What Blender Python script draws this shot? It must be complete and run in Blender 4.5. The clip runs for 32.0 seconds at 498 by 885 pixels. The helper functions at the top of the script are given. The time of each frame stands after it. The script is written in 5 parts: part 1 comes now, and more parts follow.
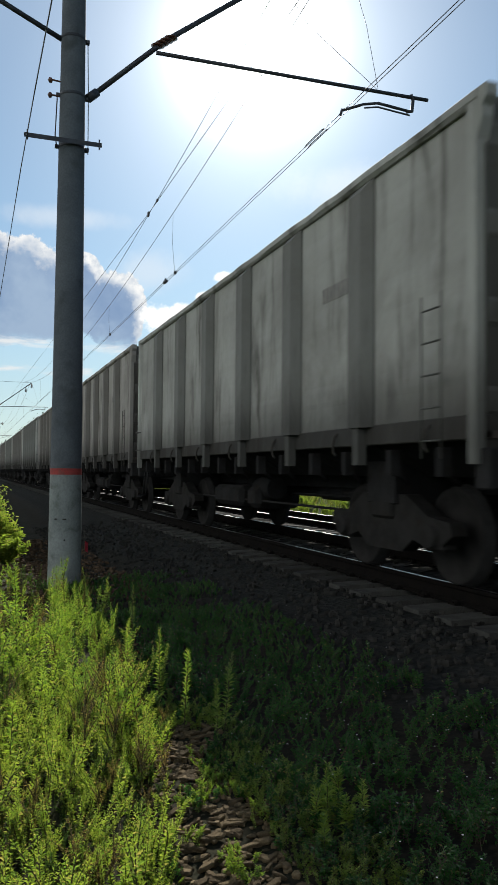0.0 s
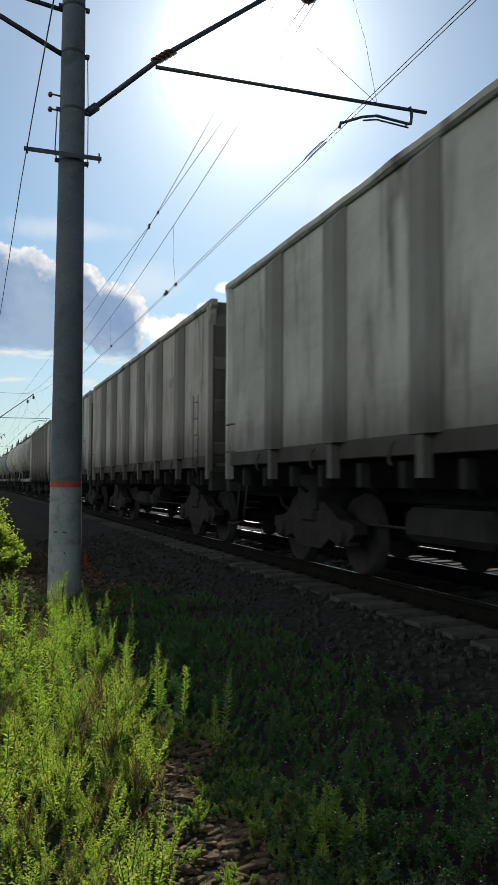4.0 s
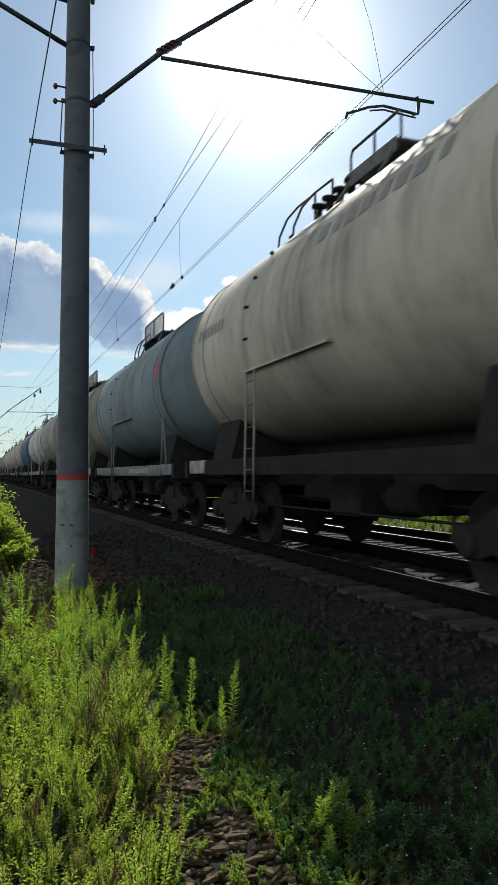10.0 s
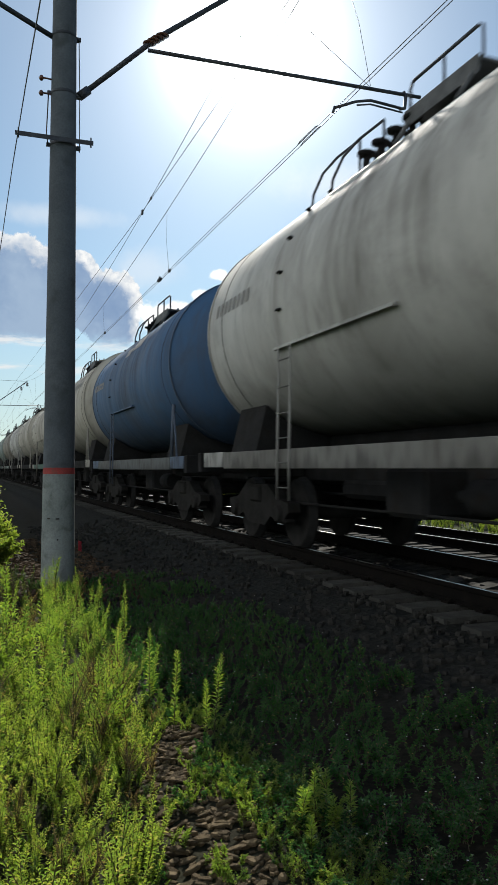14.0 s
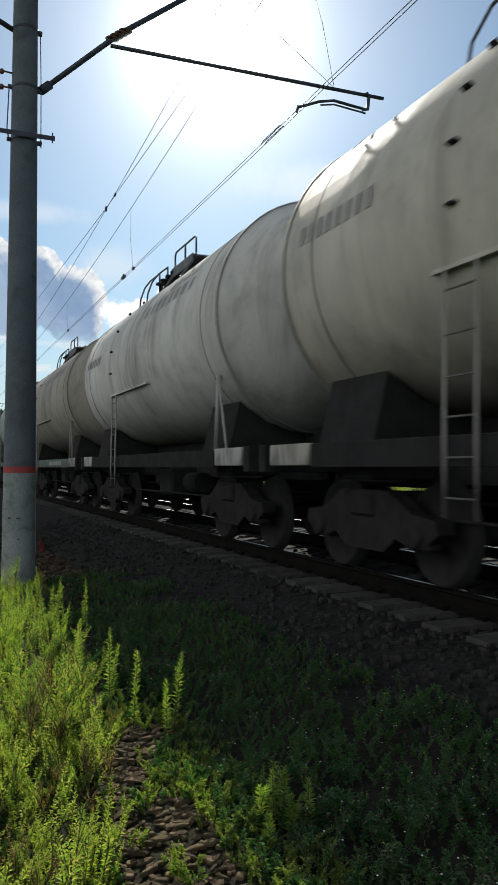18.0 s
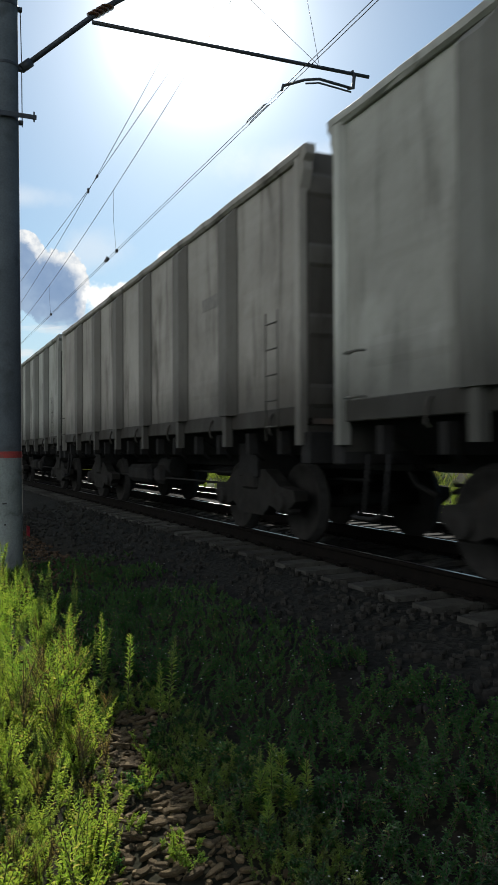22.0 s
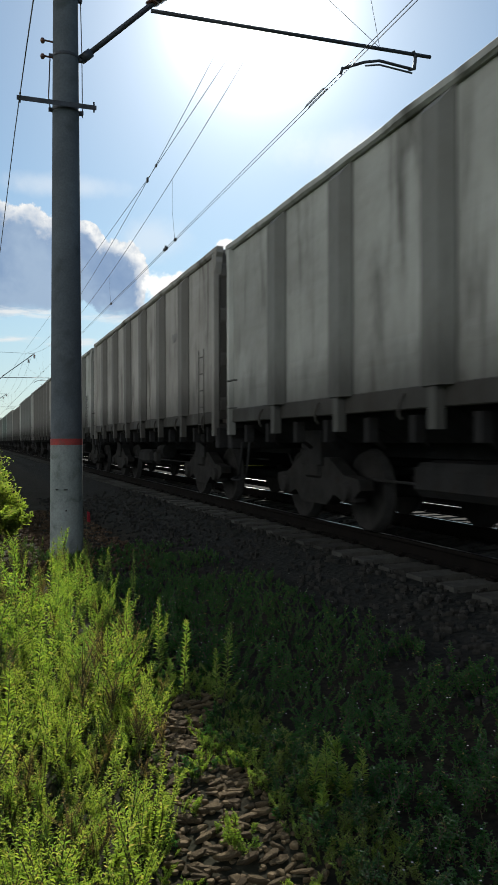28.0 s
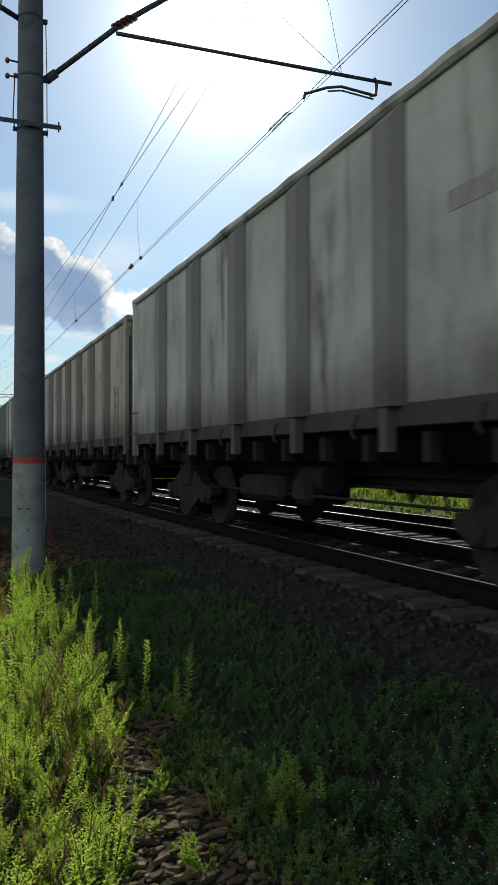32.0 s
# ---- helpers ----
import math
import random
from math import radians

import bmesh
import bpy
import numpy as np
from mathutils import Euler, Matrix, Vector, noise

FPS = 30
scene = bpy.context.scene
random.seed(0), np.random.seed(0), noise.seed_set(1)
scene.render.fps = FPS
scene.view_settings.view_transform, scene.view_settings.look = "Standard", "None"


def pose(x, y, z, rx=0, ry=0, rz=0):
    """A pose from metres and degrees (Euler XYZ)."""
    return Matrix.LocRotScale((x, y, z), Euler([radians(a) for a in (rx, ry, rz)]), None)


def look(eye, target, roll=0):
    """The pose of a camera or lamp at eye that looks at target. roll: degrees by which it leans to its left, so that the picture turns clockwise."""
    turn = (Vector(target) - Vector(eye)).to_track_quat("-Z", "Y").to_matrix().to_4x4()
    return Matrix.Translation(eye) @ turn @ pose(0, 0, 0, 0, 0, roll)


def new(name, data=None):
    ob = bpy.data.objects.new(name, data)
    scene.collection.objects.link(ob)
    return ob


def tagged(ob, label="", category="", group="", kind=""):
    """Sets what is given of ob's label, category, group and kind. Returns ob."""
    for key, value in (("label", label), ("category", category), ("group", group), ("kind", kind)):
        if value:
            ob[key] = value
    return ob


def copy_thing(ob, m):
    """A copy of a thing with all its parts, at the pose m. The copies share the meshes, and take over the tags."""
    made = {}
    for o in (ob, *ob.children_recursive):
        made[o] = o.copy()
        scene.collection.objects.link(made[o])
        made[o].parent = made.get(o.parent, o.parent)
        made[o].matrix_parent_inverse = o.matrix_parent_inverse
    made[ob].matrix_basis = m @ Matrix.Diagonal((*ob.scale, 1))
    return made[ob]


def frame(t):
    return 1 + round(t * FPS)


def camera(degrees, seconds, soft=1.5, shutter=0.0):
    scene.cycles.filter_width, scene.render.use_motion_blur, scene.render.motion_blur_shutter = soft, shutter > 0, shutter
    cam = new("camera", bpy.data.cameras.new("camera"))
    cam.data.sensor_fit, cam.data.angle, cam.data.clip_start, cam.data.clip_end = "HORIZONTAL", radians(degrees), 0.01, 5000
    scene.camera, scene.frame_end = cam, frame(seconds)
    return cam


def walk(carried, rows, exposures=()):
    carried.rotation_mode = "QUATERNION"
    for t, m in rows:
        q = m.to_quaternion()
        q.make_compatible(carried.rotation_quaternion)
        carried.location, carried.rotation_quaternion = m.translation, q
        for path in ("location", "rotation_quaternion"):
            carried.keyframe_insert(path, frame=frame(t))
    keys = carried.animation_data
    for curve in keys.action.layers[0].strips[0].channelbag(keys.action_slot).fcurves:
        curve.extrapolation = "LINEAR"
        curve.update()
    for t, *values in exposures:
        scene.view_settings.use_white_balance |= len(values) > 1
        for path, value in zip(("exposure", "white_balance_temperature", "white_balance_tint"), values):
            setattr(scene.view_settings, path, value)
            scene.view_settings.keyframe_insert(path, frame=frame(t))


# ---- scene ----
cam = camera(35.0, 32.0, 1.5, 0.2)
PATH = [
    (0, (0.009, 0.198, 1.393), (0.678, 2.081, 1.468), 0.5),
    (0.5, (0.009, 0.232, 1.391), (0.708, 2.104, 1.477), 0.7),
    (1, (0.043, 0.222, 1.4), (0.746, 2.093, 1.489), 0.7),
    (1.5, (0.065, 0.209, 1.409), (0.757, 2.083, 1.506), 0.5),
    (2, (0.054, 0.224, 1.412), (0.733, 2.103, 1.512), 0.3),
    (2.5, (0.04, 0.22, 1.412), (0.717, 2.099, 1.512), 0.3),
    (3, (0.037, 0.218, 1.407), (0.713, 2.097, 1.508), 0.3),
    (3.5, (0.032, 0.202, 1.417), (0.705, 2.083, 1.517), 0.4),
    (4, (0.035, 0.204, 1.416), (0.699, 2.088, 1.517), 0.3),
    (4.5, (0.031, 0.203, 1.414), (0.682, 2.092, 1.518), 0.2),
    (6.5, (0.029, 0.208, 1.414), (0.673, 2.099, 1.517), 0.0),
    (7, (0.028, 0.203, 1.414), (0.672, 2.094, 1.517), 0.0),
    (7.5, (0.031, 0.193, 1.415), (0.675, 2.083, 1.518), 0.0),
    (8, (0.035, 0.203, 1.409), (0.68, 2.093, 1.511), 0.1),
    (8.5, (0.046, 0.201, 1.399), (0.679, 2.095, 1.499), 0.0),
    (9, (0.045, 0.213, 1.397), (0.674, 2.109, 1.496), -0.1),
    (9.5, (0.052, 0.227, 1.397), (0.686, 2.121, 1.491), -0.0),
    (10, (0.046, 0.229, 1.402), (0.694, 2.119, 1.487), 0.2),
    (10.5, (0.039, 0.234, 1.396), (0.692, 2.122, 1.478), 0.2),
    (11, (0.051, 0.229, 1.398), (0.705, 2.118, 1.477), 0.2),
    (11.5, (0.048, 0.225, 1.4), (0.703, 2.113, 1.479), 0.2),
    (12, (0.047, 0.222, 1.398), (0.703, 2.109, 1.475), 0.2),
    (12.5, (0.049, 0.206, 1.403), (0.706, 2.094, 1.478), 0.2),
    (13, (0.053, 0.205, 1.399), (0.711, 2.092, 1.475), 0.2),
    (13.5, (0.054, 0.2, 1.401), (0.728, 2.081, 1.471), 0.2),
    (15.5, (0.047, 0.207, 1.405), (0.727, 2.087, 1.474), 0.3),
    (16, (0.039, 0.215, 1.4), (0.714, 2.097, 1.469), 0.3),
    (16.5, (0.043, 0.214, 1.405), (0.708, 2.099, 1.473), 0.3),
    (17, (0.051, 0.219, 1.396), (0.718, 2.103, 1.465), 0.3),
    (17.5, (0.063, 0.218, 1.395), (0.749, 2.096, 1.46), 0.3),
    (18, (0.081, 0.194, 1.405), (0.84, 2.043, 1.471), 0.2),
    (18.5, (0.092, 0.186, 1.396), (0.886, 2.021, 1.457), 0.1),
    (19, (0.098, 0.189, 1.395), (0.906, 2.018, 1.438), -0.3),
    (19.5, (0.1, 0.223, 1.391), (0.907, 2.053, 1.426), -0.4),
    (20, (0.078, 0.196, 1.4), (0.885, 2.026, 1.433), -0.4),
    (20.5, (0.072, 0.206, 1.396), (0.88, 2.036, 1.428), -0.3),
    (21, (0.073, 0.223, 1.4), (0.878, 2.053, 1.429), -0.3),
    (21.5, (0.067, 0.245, 1.397), (0.865, 2.079, 1.422), -0.3),
    (22, (0.061, 0.253, 1.393), (0.856, 2.087, 1.418), -0.3),
    (22.5, (0.051, 0.26, 1.395), (0.829, 2.103, 1.415), 0.1),
    (23, (0.054, 0.262, 1.394), (0.806, 2.115, 1.407), 0.4),
    (23.5, (0.054, 0.257, 1.396), (0.78, 2.12, 1.404), 0.4),
    (24, (0.049, 0.256, 1.392), (0.76, 2.125, 1.398), 0.3),
    (24.5, (0.054, 0.257, 1.39), (0.758, 2.129, 1.393), 0.2),
    (25, (0.059, 0.261, 1.391), (0.741, 2.141, 1.391), 0.0),
    (25.5, (0.062, 0.261, 1.39), (0.722, 2.15, 1.389), -0.2),
    (27.5, (0.08, 0.259, 1.391), (0.737, 2.148, 1.388), -0.2),
    (28, (0.074, 0.264, 1.387), (0.733, 2.152, 1.383), -0.1),
    (28.5, (0.075, 0.248, 1.392), (0.733, 2.137, 1.389), -0.2),
    (29, (0.069, 0.241, 1.396), (0.728, 2.129, 1.395), -0.2),
    (29.5, (0.078, 0.228, 1.395), (0.757, 2.109, 1.406), -0.1),
    (30, (0.086, 0.214, 1.403), (0.793, 2.085, 1.428), -0.2),
    (30.5, (0.084, 0.206, 1.404), (0.816, 2.067, 1.44), -0.2),
    (31, (0.083, 0.205, 1.408), (0.825, 2.062, 1.446), -0.2),
    (31.5, (0.083, 0.202, 1.407), (0.826, 2.059, 1.445), -0.2),
    (32, (0.084, 0.208, 1.406), (0.823, 2.065, 1.445), -0.1),
]
walk(cam, [(t, look(eye, target, roll)) for t, eye, target, roll in PATH], [(0, 0.45), (32, 0.45)])

# ---- the train's way along the track: metres travelled by each second ----
RAIL_Z, AXIS = 0.32, 5.29
SUN_AZ, SUN_EL = 19.8, 29.0


EASE = [(0, 0), (4, -0.1), (7, 0.12), (12, 0.1), (20, 0.0), (22, 0.0), (23, 0.38), (24, 0.52), (25, 0.72), (28, 0.64), (29, 0.48), (30, 0.3), (31, -0.02), (32, -0.2)]


def travel(t):
    """Metres that the train has come since the start; its speed is nearly even."""
    for (a, ea), (b, eb) in zip(EASE, EASE[1:]):
        if a <= t <= b:
            return 12.2 * t + 0.019 * t * t + ea + (eb - ea) * (t - a) / (b - a)


# ---- sky, sun ----
sun_dir = Vector((math.sin(radians(SUN_AZ)) * math.cos(radians(SUN_EL)), math.cos(radians(SUN_AZ)) * math.cos(radians(SUN_EL)), math.sin(radians(SUN_EL))))


class Net:
    """Short hand for a node tree."""

    def __init__(self, tree):
        self.tree = tree
        tree.nodes.clear()

    def node(self, kind, **ins):
        n = self.tree.nodes.new(kind)
        for k, v in ins.items():
            self.put(n, int(k[1:]) if k[0] == "i" and k[1:].isdigit() else k.replace("_", " "), v)
        return n

    def put(self, n, key, v):
        s = n.inputs[key]
        if isinstance(v, bpy.types.NodeSocket):
            self.tree.links.new(v, s)
        elif isinstance(v, bpy.types.Node):
            self.tree.links.new(v.outputs[0], s)
        else:
            s.default_value = v

    def math(self, op, a, b=0.0, c=0.0, clamp=False):
        n = self.node("ShaderNodeMath", i0=a, i1=b)
        n.operation, n.use_clamp = op, clamp
        if op in ("MULTIPLY_ADD", "SMOOTH_MIN", "SMOOTH_MAX"):
            self.put(n, 2, c)
        return n.outputs[0]

    def span(self, v, a, b, c=0.0, d=1.0):
        n = self.node("ShaderNodeMapRange")
        n.interpolation_type = "SMOOTHSTEP"
        for i, x in enumerate((v, a, b, c, d)):
            self.put(n, i, x)
        return n.outputs[0]

    def mix(self, f, a, b, blend="MIX"):
        n = self.node("ShaderNodeMix")
        n.data_type, n.blend_type = "RGBA", blend
        for i, x in ((0, f), (6, a), (7, b)):
            self.put(n, i, x)
        return n.outputs[2]

    def vmath(self, op, a, b=(0, 0, 0)):
        n = self.node("ShaderNodeVectorMath", i0=a, i1=b)
        n.operation = op
        if op == "SCALE":
            self.put(n, "Scale", 0.06)
        return n

    def noise(self, vec, scale, detail=4.0, rough=0.55, dist=0.0):
        n = self.node("ShaderNodeTexNoise")
        for k, x in (("Vector", vec), ("Scale", scale), ("Detail", detail), ("Roughness", rough), ("Distortion", dist)):
            if x is not None:
                self.put(n, k, x)
        return n.outputs[0]


SKY, GLOW_IN, GLOW_MID, GLOW_OUT = 0.055, 70.0, 26.0, 6.6


def make_world():
    w = bpy.data.worlds.new("sky")
    w.use_nodes = True
    scene.world = w
    n = Net(w.node_tree)
    co = n.node("ShaderNodeTexCoord").outputs["Generated"]
    sky = n.node("ShaderNodeTexSky")
    sky.sky_type, sky.sun_disc = "NISHITA", False
    sky.sun_elevation, sky.sun_rotation = radians(SUN_EL), radians(SUN_AZ)
    sky.air_density, sky.dust_density, sky.ozone_density = 1.0, 0.15, 1.5
    nrm = n.vmath("NORMALIZE", co).outputs[0]
    dot = n.vmath("DOT_PRODUCT", nrm, tuple(sun_dir)).outputs["Value"]
    ang = n.math("MULTIPLY", n.math("ARCCOSINE", n.math("MINIMUM", dot, 0.999999)), 57.2958)
    xyz = n.node("ShaderNodeSeparateXYZ", i0=nrm)
    az = n.math("MULTIPLY", n.math("ARCTAN2", xyz.outputs[0], xyz.outputs[1]), 57.2958)
    el = n.math("MULTIPLY", n.math("ARCSINE", xyz.outputs[2]), 57.2958)
    # cumulus: soft ellipses in azimuth and elevation, their outline broken into billows
    def billow(scale):
        v = n.node("ShaderNodeTexVoronoi", Vector=n.vmath("ADD", nrm, n.vmath("SCALE", n.node("ShaderNodeTexNoise", Vector=nrm, Scale=scale * 0.7, Detail=3.0).outputs[1]).outputs[0]).outputs[0], Scale=scale)
        v.feature = "SMOOTH_F1"
        n.put(v, "Smoothness", 0.35)
        return n.math("SUBTRACT", 0.55, v.outputs["Distance"])

    lump = n.noise(nrm, 26.0, 8.0, 0.62)
    fine = n.noise(nrm, 95.0, 6.0, 0.62)
    puffs = n.math("ADD", billow(26.0), n.math("MULTIPLY", billow(60.0), 0.6))
    edge = n.math("ADD", n.math("ADD", n.math("MULTIPLY", n.math("SUBTRACT", lump, 0.5), 0.9), n.math("MULTIPLY", n.math("SUBTRACT", fine, 0.5), 0.95)), n.math("MULTIPLY", puffs, 0.5))

    def blob(cu, cv, ru, rv):
        a = n.math("DIVIDE", n.math("SUBTRACT", az, cu), ru)
        b = n.math("DIVIDE", n.math("SUBTRACT", el, cv), rv)
        r = n.math("SQRT", n.math("ADD", n.math("MULTIPLY", a, a), n.math("MULTIPLY", b, b)))
        return n.math("SUBTRACT", 1.0, r)

    def most(blobs):
        out = blob(*blobs[0])
        for b in blobs[1:]:
            out = n.math("MAXIMUM", out, blob(*b))
        return out

    bank_spots = [(0.5, 12.3, 9.0, 3.9), (7.3, 13.6, 1.7, 1.75), (9.7, 11.3, 2.5, 2.9), (-12, 11.4, 9.0, 4.2), (-34, 13, 10, 5), (52, 10, 9, 4), (75, 13, 12, 5)]
    bank = most(bank_spots)
    back = most([(u - 0.55, v - 0.7, a, b) for u, v, a, b in bank_spots])
    white = most([(12.6, 10.9, 1.7, 1.5), (14.6, 11.2, 2.2, 1.0), (16.2, 12.5, 0.9, 0.6), (17.7, 13.9, 0.9, 0.55), (30, 8.5, 5, 1.0), (-20, 6, 9, 0.8)])
    flat = n.noise(n.node("ShaderNodeCombineXYZ", i0=n.math("MULTIPLY", az, 0.28), i1=n.math("MULTIPLY", el, 1.5)), 1.6, 6.0, 0.6)
    thin = most([(9.6, 8.7, 2.4, 0.5), (9.4, 6.6, 2.0, 0.7), (3.0, 8.9, 6.5, 0.55), (7.0, 6.9, 2.8, 0.5), (2.6, 7.1, 2.4, 0.45)])
    streak = n.span(n.math("ADD", thin, n.math("MULTIPLY", n.math("SUBTRACT", flat, 0.5), 2.6)), 0.1, 1.2, 0.0, 0.85)
    d1 = n.math("ADD", bank, n.math("MULTIPLY", edge, 0.30))
    d2 = n.math("ADD", white, n.math("MULTIPLY", edge, 0.9))
    foot = n.span(n.math("ADD", el, n.math("MULTIPLY", n.math("SUBTRACT", lump, 0.5), 2.0)), 8.2, 9.6)
    m1 = n.math("MULTIPLY", n.span(d1, 0.0, 0.07), foot)
    m2 = n.span(d2, 0.12, 0.55, 0.0, 0.95)
    # light comes from the sun's side: the rim towards it is white, the thick middle grey-blue
    core = n.span(n.math("ADD", back, n.math("MULTIPLY", edge, 0.50)), -0.10, 0.20)
    tone = n.math("ADD", n.noise(nrm, 9.0, 4.0, 0.5), n.math("MULTIPLY", n.math("ADD", lump, puffs), 0.16))
    shade = n.mix(n.span(tone, 0.42, 0.82), (2.2, 3.7, 6.3, 1), (4.2, 5.8, 8.0, 1))
    wisp = n.math("MULTIPLY", n.span(n.math("ADD", most([(12.2, 14.2, 3.4, 2.0), (6, 17.5, 6, 1), (28, 20, 9, 2), (-8, 22, 9, 2)]), n.math("MULTIPLY", edge, 0.35)), 0.0, 0.9), 0.5)
    # unseen bright cumulus, added over the field side to light the wagons' flanks
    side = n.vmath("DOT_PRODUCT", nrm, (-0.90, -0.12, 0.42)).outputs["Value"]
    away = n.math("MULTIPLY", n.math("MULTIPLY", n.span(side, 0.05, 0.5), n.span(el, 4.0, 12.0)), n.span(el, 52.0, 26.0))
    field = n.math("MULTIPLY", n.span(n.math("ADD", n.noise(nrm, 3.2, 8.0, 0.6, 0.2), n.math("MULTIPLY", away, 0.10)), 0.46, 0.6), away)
    near = n.math("MULTIPLY", n.math("EXPONENT", n.math("MULTIPLY", n.math("POWER", n.math("DIVIDE", ang, 3.1), 2.0), -1.0)), GLOW_IN)
    mid = n.math("MULTIPLY", n.math("EXPONENT", n.math("DIVIDE", ang, -3.4)), GLOW_MID)
    glow = n.math("ADD", n.math("ADD", near, mid), n.math("MULTIPLY", n.math("EXPONENT", n.math("DIVIDE", ang, -9.5)), GLOW_OUT))
    base = n.mix(1.0, sky.outputs[0], (0.98, 1.16, 1.19, 1), "MULTIPLY")
    hazy = n.mix(n.span(el, 0.0, 16.0, 0.62, 0.0), base, (6.6, 8.2, 9.4, 1))
    c0 = n.mix(wisp, hazy, (9.8, 10.6, 11.4, 1))
    c1 = n.mix(m1, c0, n.mix(core, n.mix(n.span(fine, 0.3, 0.68), (7.4, 8.2, 9.2, 1), (12.2, 12.2, 12.0, 1)), shade))
    c2 = n.mix(m2, c1, (14.0, 14.0, 13.8, 1))
    c2 = n.mix(streak, c2, (11.0, 11.2, 11.2, 1))
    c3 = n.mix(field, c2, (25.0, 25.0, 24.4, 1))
    lit = n.mix(1.0, c3, n.node("ShaderNodeCombineColor", i0=glow, i1=glow, i2=n.math("MULTIPLY", glow, 0.97)).outputs[0], "ADD")
    bg = n.node("ShaderNodeBackground", Color=lit, Strength=SKY)
    n.node("ShaderNodeOutputWorld", Surface=bg.outputs[0])
    return w


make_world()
sun = new("sun", bpy.data.lights.new("sun", "SUN"))
sun.data.energy, sun.data.angle, sun.data.color = 5.0, radians(0.53), (1.0, 0.95, 0.86)
sun.matrix_world = look(sun_dir * 50, (0, 0, 0))


# ---- materials ----
def material(name):
    m = bpy.data.materials.new(name)
    m.use_nodes = True
    return m, Net(m.node_tree)


def finish(n, colour, rough=0.8, metal=0.0, bump=None, depth=0.01, spec=0.5):
    b = n.node("ShaderNodeBsdfPrincipled")
    for k, x in (("Base Color", colour), ("Roughness", rough), ("Metallic", metal), ("Specular IOR Level", spec)):
        n.put(b, k, x)
    if bump is not None:
        n.put(b, "Normal", n.node("ShaderNodeBump", Strength=0.7, Distance=depth, Height=bump).outputs[0])
    n.node("ShaderNodeOutputMaterial", Surface=b.outputs[0])
    return b


def surface(name, a, b, scale, rough=0.85, metal=0.0, grain=60.0, depth=0.004, dirt=None, dirt_scale=3.0, vary=0.0, spec=0.4):
    """Two tones mixed by coarse noise, fine grain, optional dirt and variation from object to object."""
    m, n = material(name)
    co = n.node("ShaderNodeTexCoord").outputs["Object"]
    big = n.noise(co, scale, 5.0, 0.6)
    small = n.noise(co, grain, 4.0, 0.6)
    col = n.mix(n.span(big, 0.32, 0.68), (*a, 1), (*b, 1))
    col = n.mix(n.span(small, 0.3, 0.75, 0.0, 0.45), col, n.mix(0.5, col, (0.01, 0.01, 0.01, 1)))
    if dirt:
        col = n.mix(n.span(n.noise(co, dirt_scale, 6.0, 0.65, 0.4), 0.5, 0.72, 0.0, 0.85), col, (*dirt, 1))
    if vary:
        rnd = n.node("ShaderNodeObjectInfo").outputs["Random"]
        col = n.mix(n.math("MULTIPLY", rnd, vary), col, (0.015, 0.014, 0.012, 1))
    finish(n, col, n.span(big, 0.2, 0.8, rough - 0.08, min(1.0, rough + 0.08)), metal, small, depth, spec)
    return m


def paint(name, spill=0.0, streak=(0.035, 0.03, 0.025), rough=0.5, dirt_amount=0.8, spec=0.4, grime_shade=(2.6, 1.5, 0.75), dent=4.0):
    """Old wagon paint in the object's own colour: vertical dirt streaks, patches, rust specks."""
    m, n = material(name)
    own = n.node("ShaderNodeObjectInfo").outputs["Color"]
    co = n.node("ShaderNodeTexCoord").outputs["Object"]
    mp = n.node("ShaderNodeMapping", Vector=co, Scale=(0.8, 1.1, 0.16)).outputs[0]
    runs = n.noise(mp, 2.2, 8.0, 0.66, 0.5)
    patch = n.noise(co, 0.55, 6.0, 0.62, 0.6)
    fine = n.noise(co, 22.0, 5.0, 0.65)
    col = n.mix(n.span(patch, 0.35, 0.7, 0.0, 0.65), own, n.mix(0.6, own, (0.09, 0.08, 0.07, 1)))
    col = n.mix(n.span(runs, 0.48, 0.74, 0.0, dirt_amount), col, (*streak, 1))
    if spill:
        along = n.node("ShaderNodeSeparateXYZ", i0=co).outputs[1]
        near = n.span(n.math("ABSOLUTE", n.math("ADD", along, n.math("MULTIPLY", n.math("SUBTRACT", patch, 0.5), 5.0))), 2.6, 0.3)
        col = n.mix(n.math("MULTIPLY", n.math("MULTIPLY", near, n.span(runs, 0.36, 0.6)), spill), col, (0.03, 0.028, 0.024, 1))
        blot = n.noise(n.node("ShaderNodeMapping", Vector=co, Scale=(1.0, 1.6, 0.7)).outputs[0], 1.1, 9.0, 0.66, 0.4)
        col = n.mix(n.span(blot, 0.52, 0.70, 0.0, spill), col, (0.05, 0.043, 0.035, 1))
    # lower paint darkened: some grime, mostly shade under the wagon put into colour
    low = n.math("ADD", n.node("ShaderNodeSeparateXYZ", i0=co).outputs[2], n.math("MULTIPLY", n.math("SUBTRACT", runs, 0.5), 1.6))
    col = n.mix(n.span(low, grime_shade[0], grime_shade[1], 0.0, grime_shade[2]), col, (0.022, 0.021, 0.019, 1))
    col = n.mix(n.span(fine, 0.62, 0.8, 0.0, 0.6), col, (0.10, 0.045, 0.02, 1))
    dents = n.math("ADD", n.math("MULTIPLY", n.noise(co, 1.7, 3.0, 0.5), dent), fine)
    finish(n, col, n.span(runs, 0.3, 0.8, rough - 0.08, rough + 0.3), 0.0, dents, 0.003, spec)
    return m


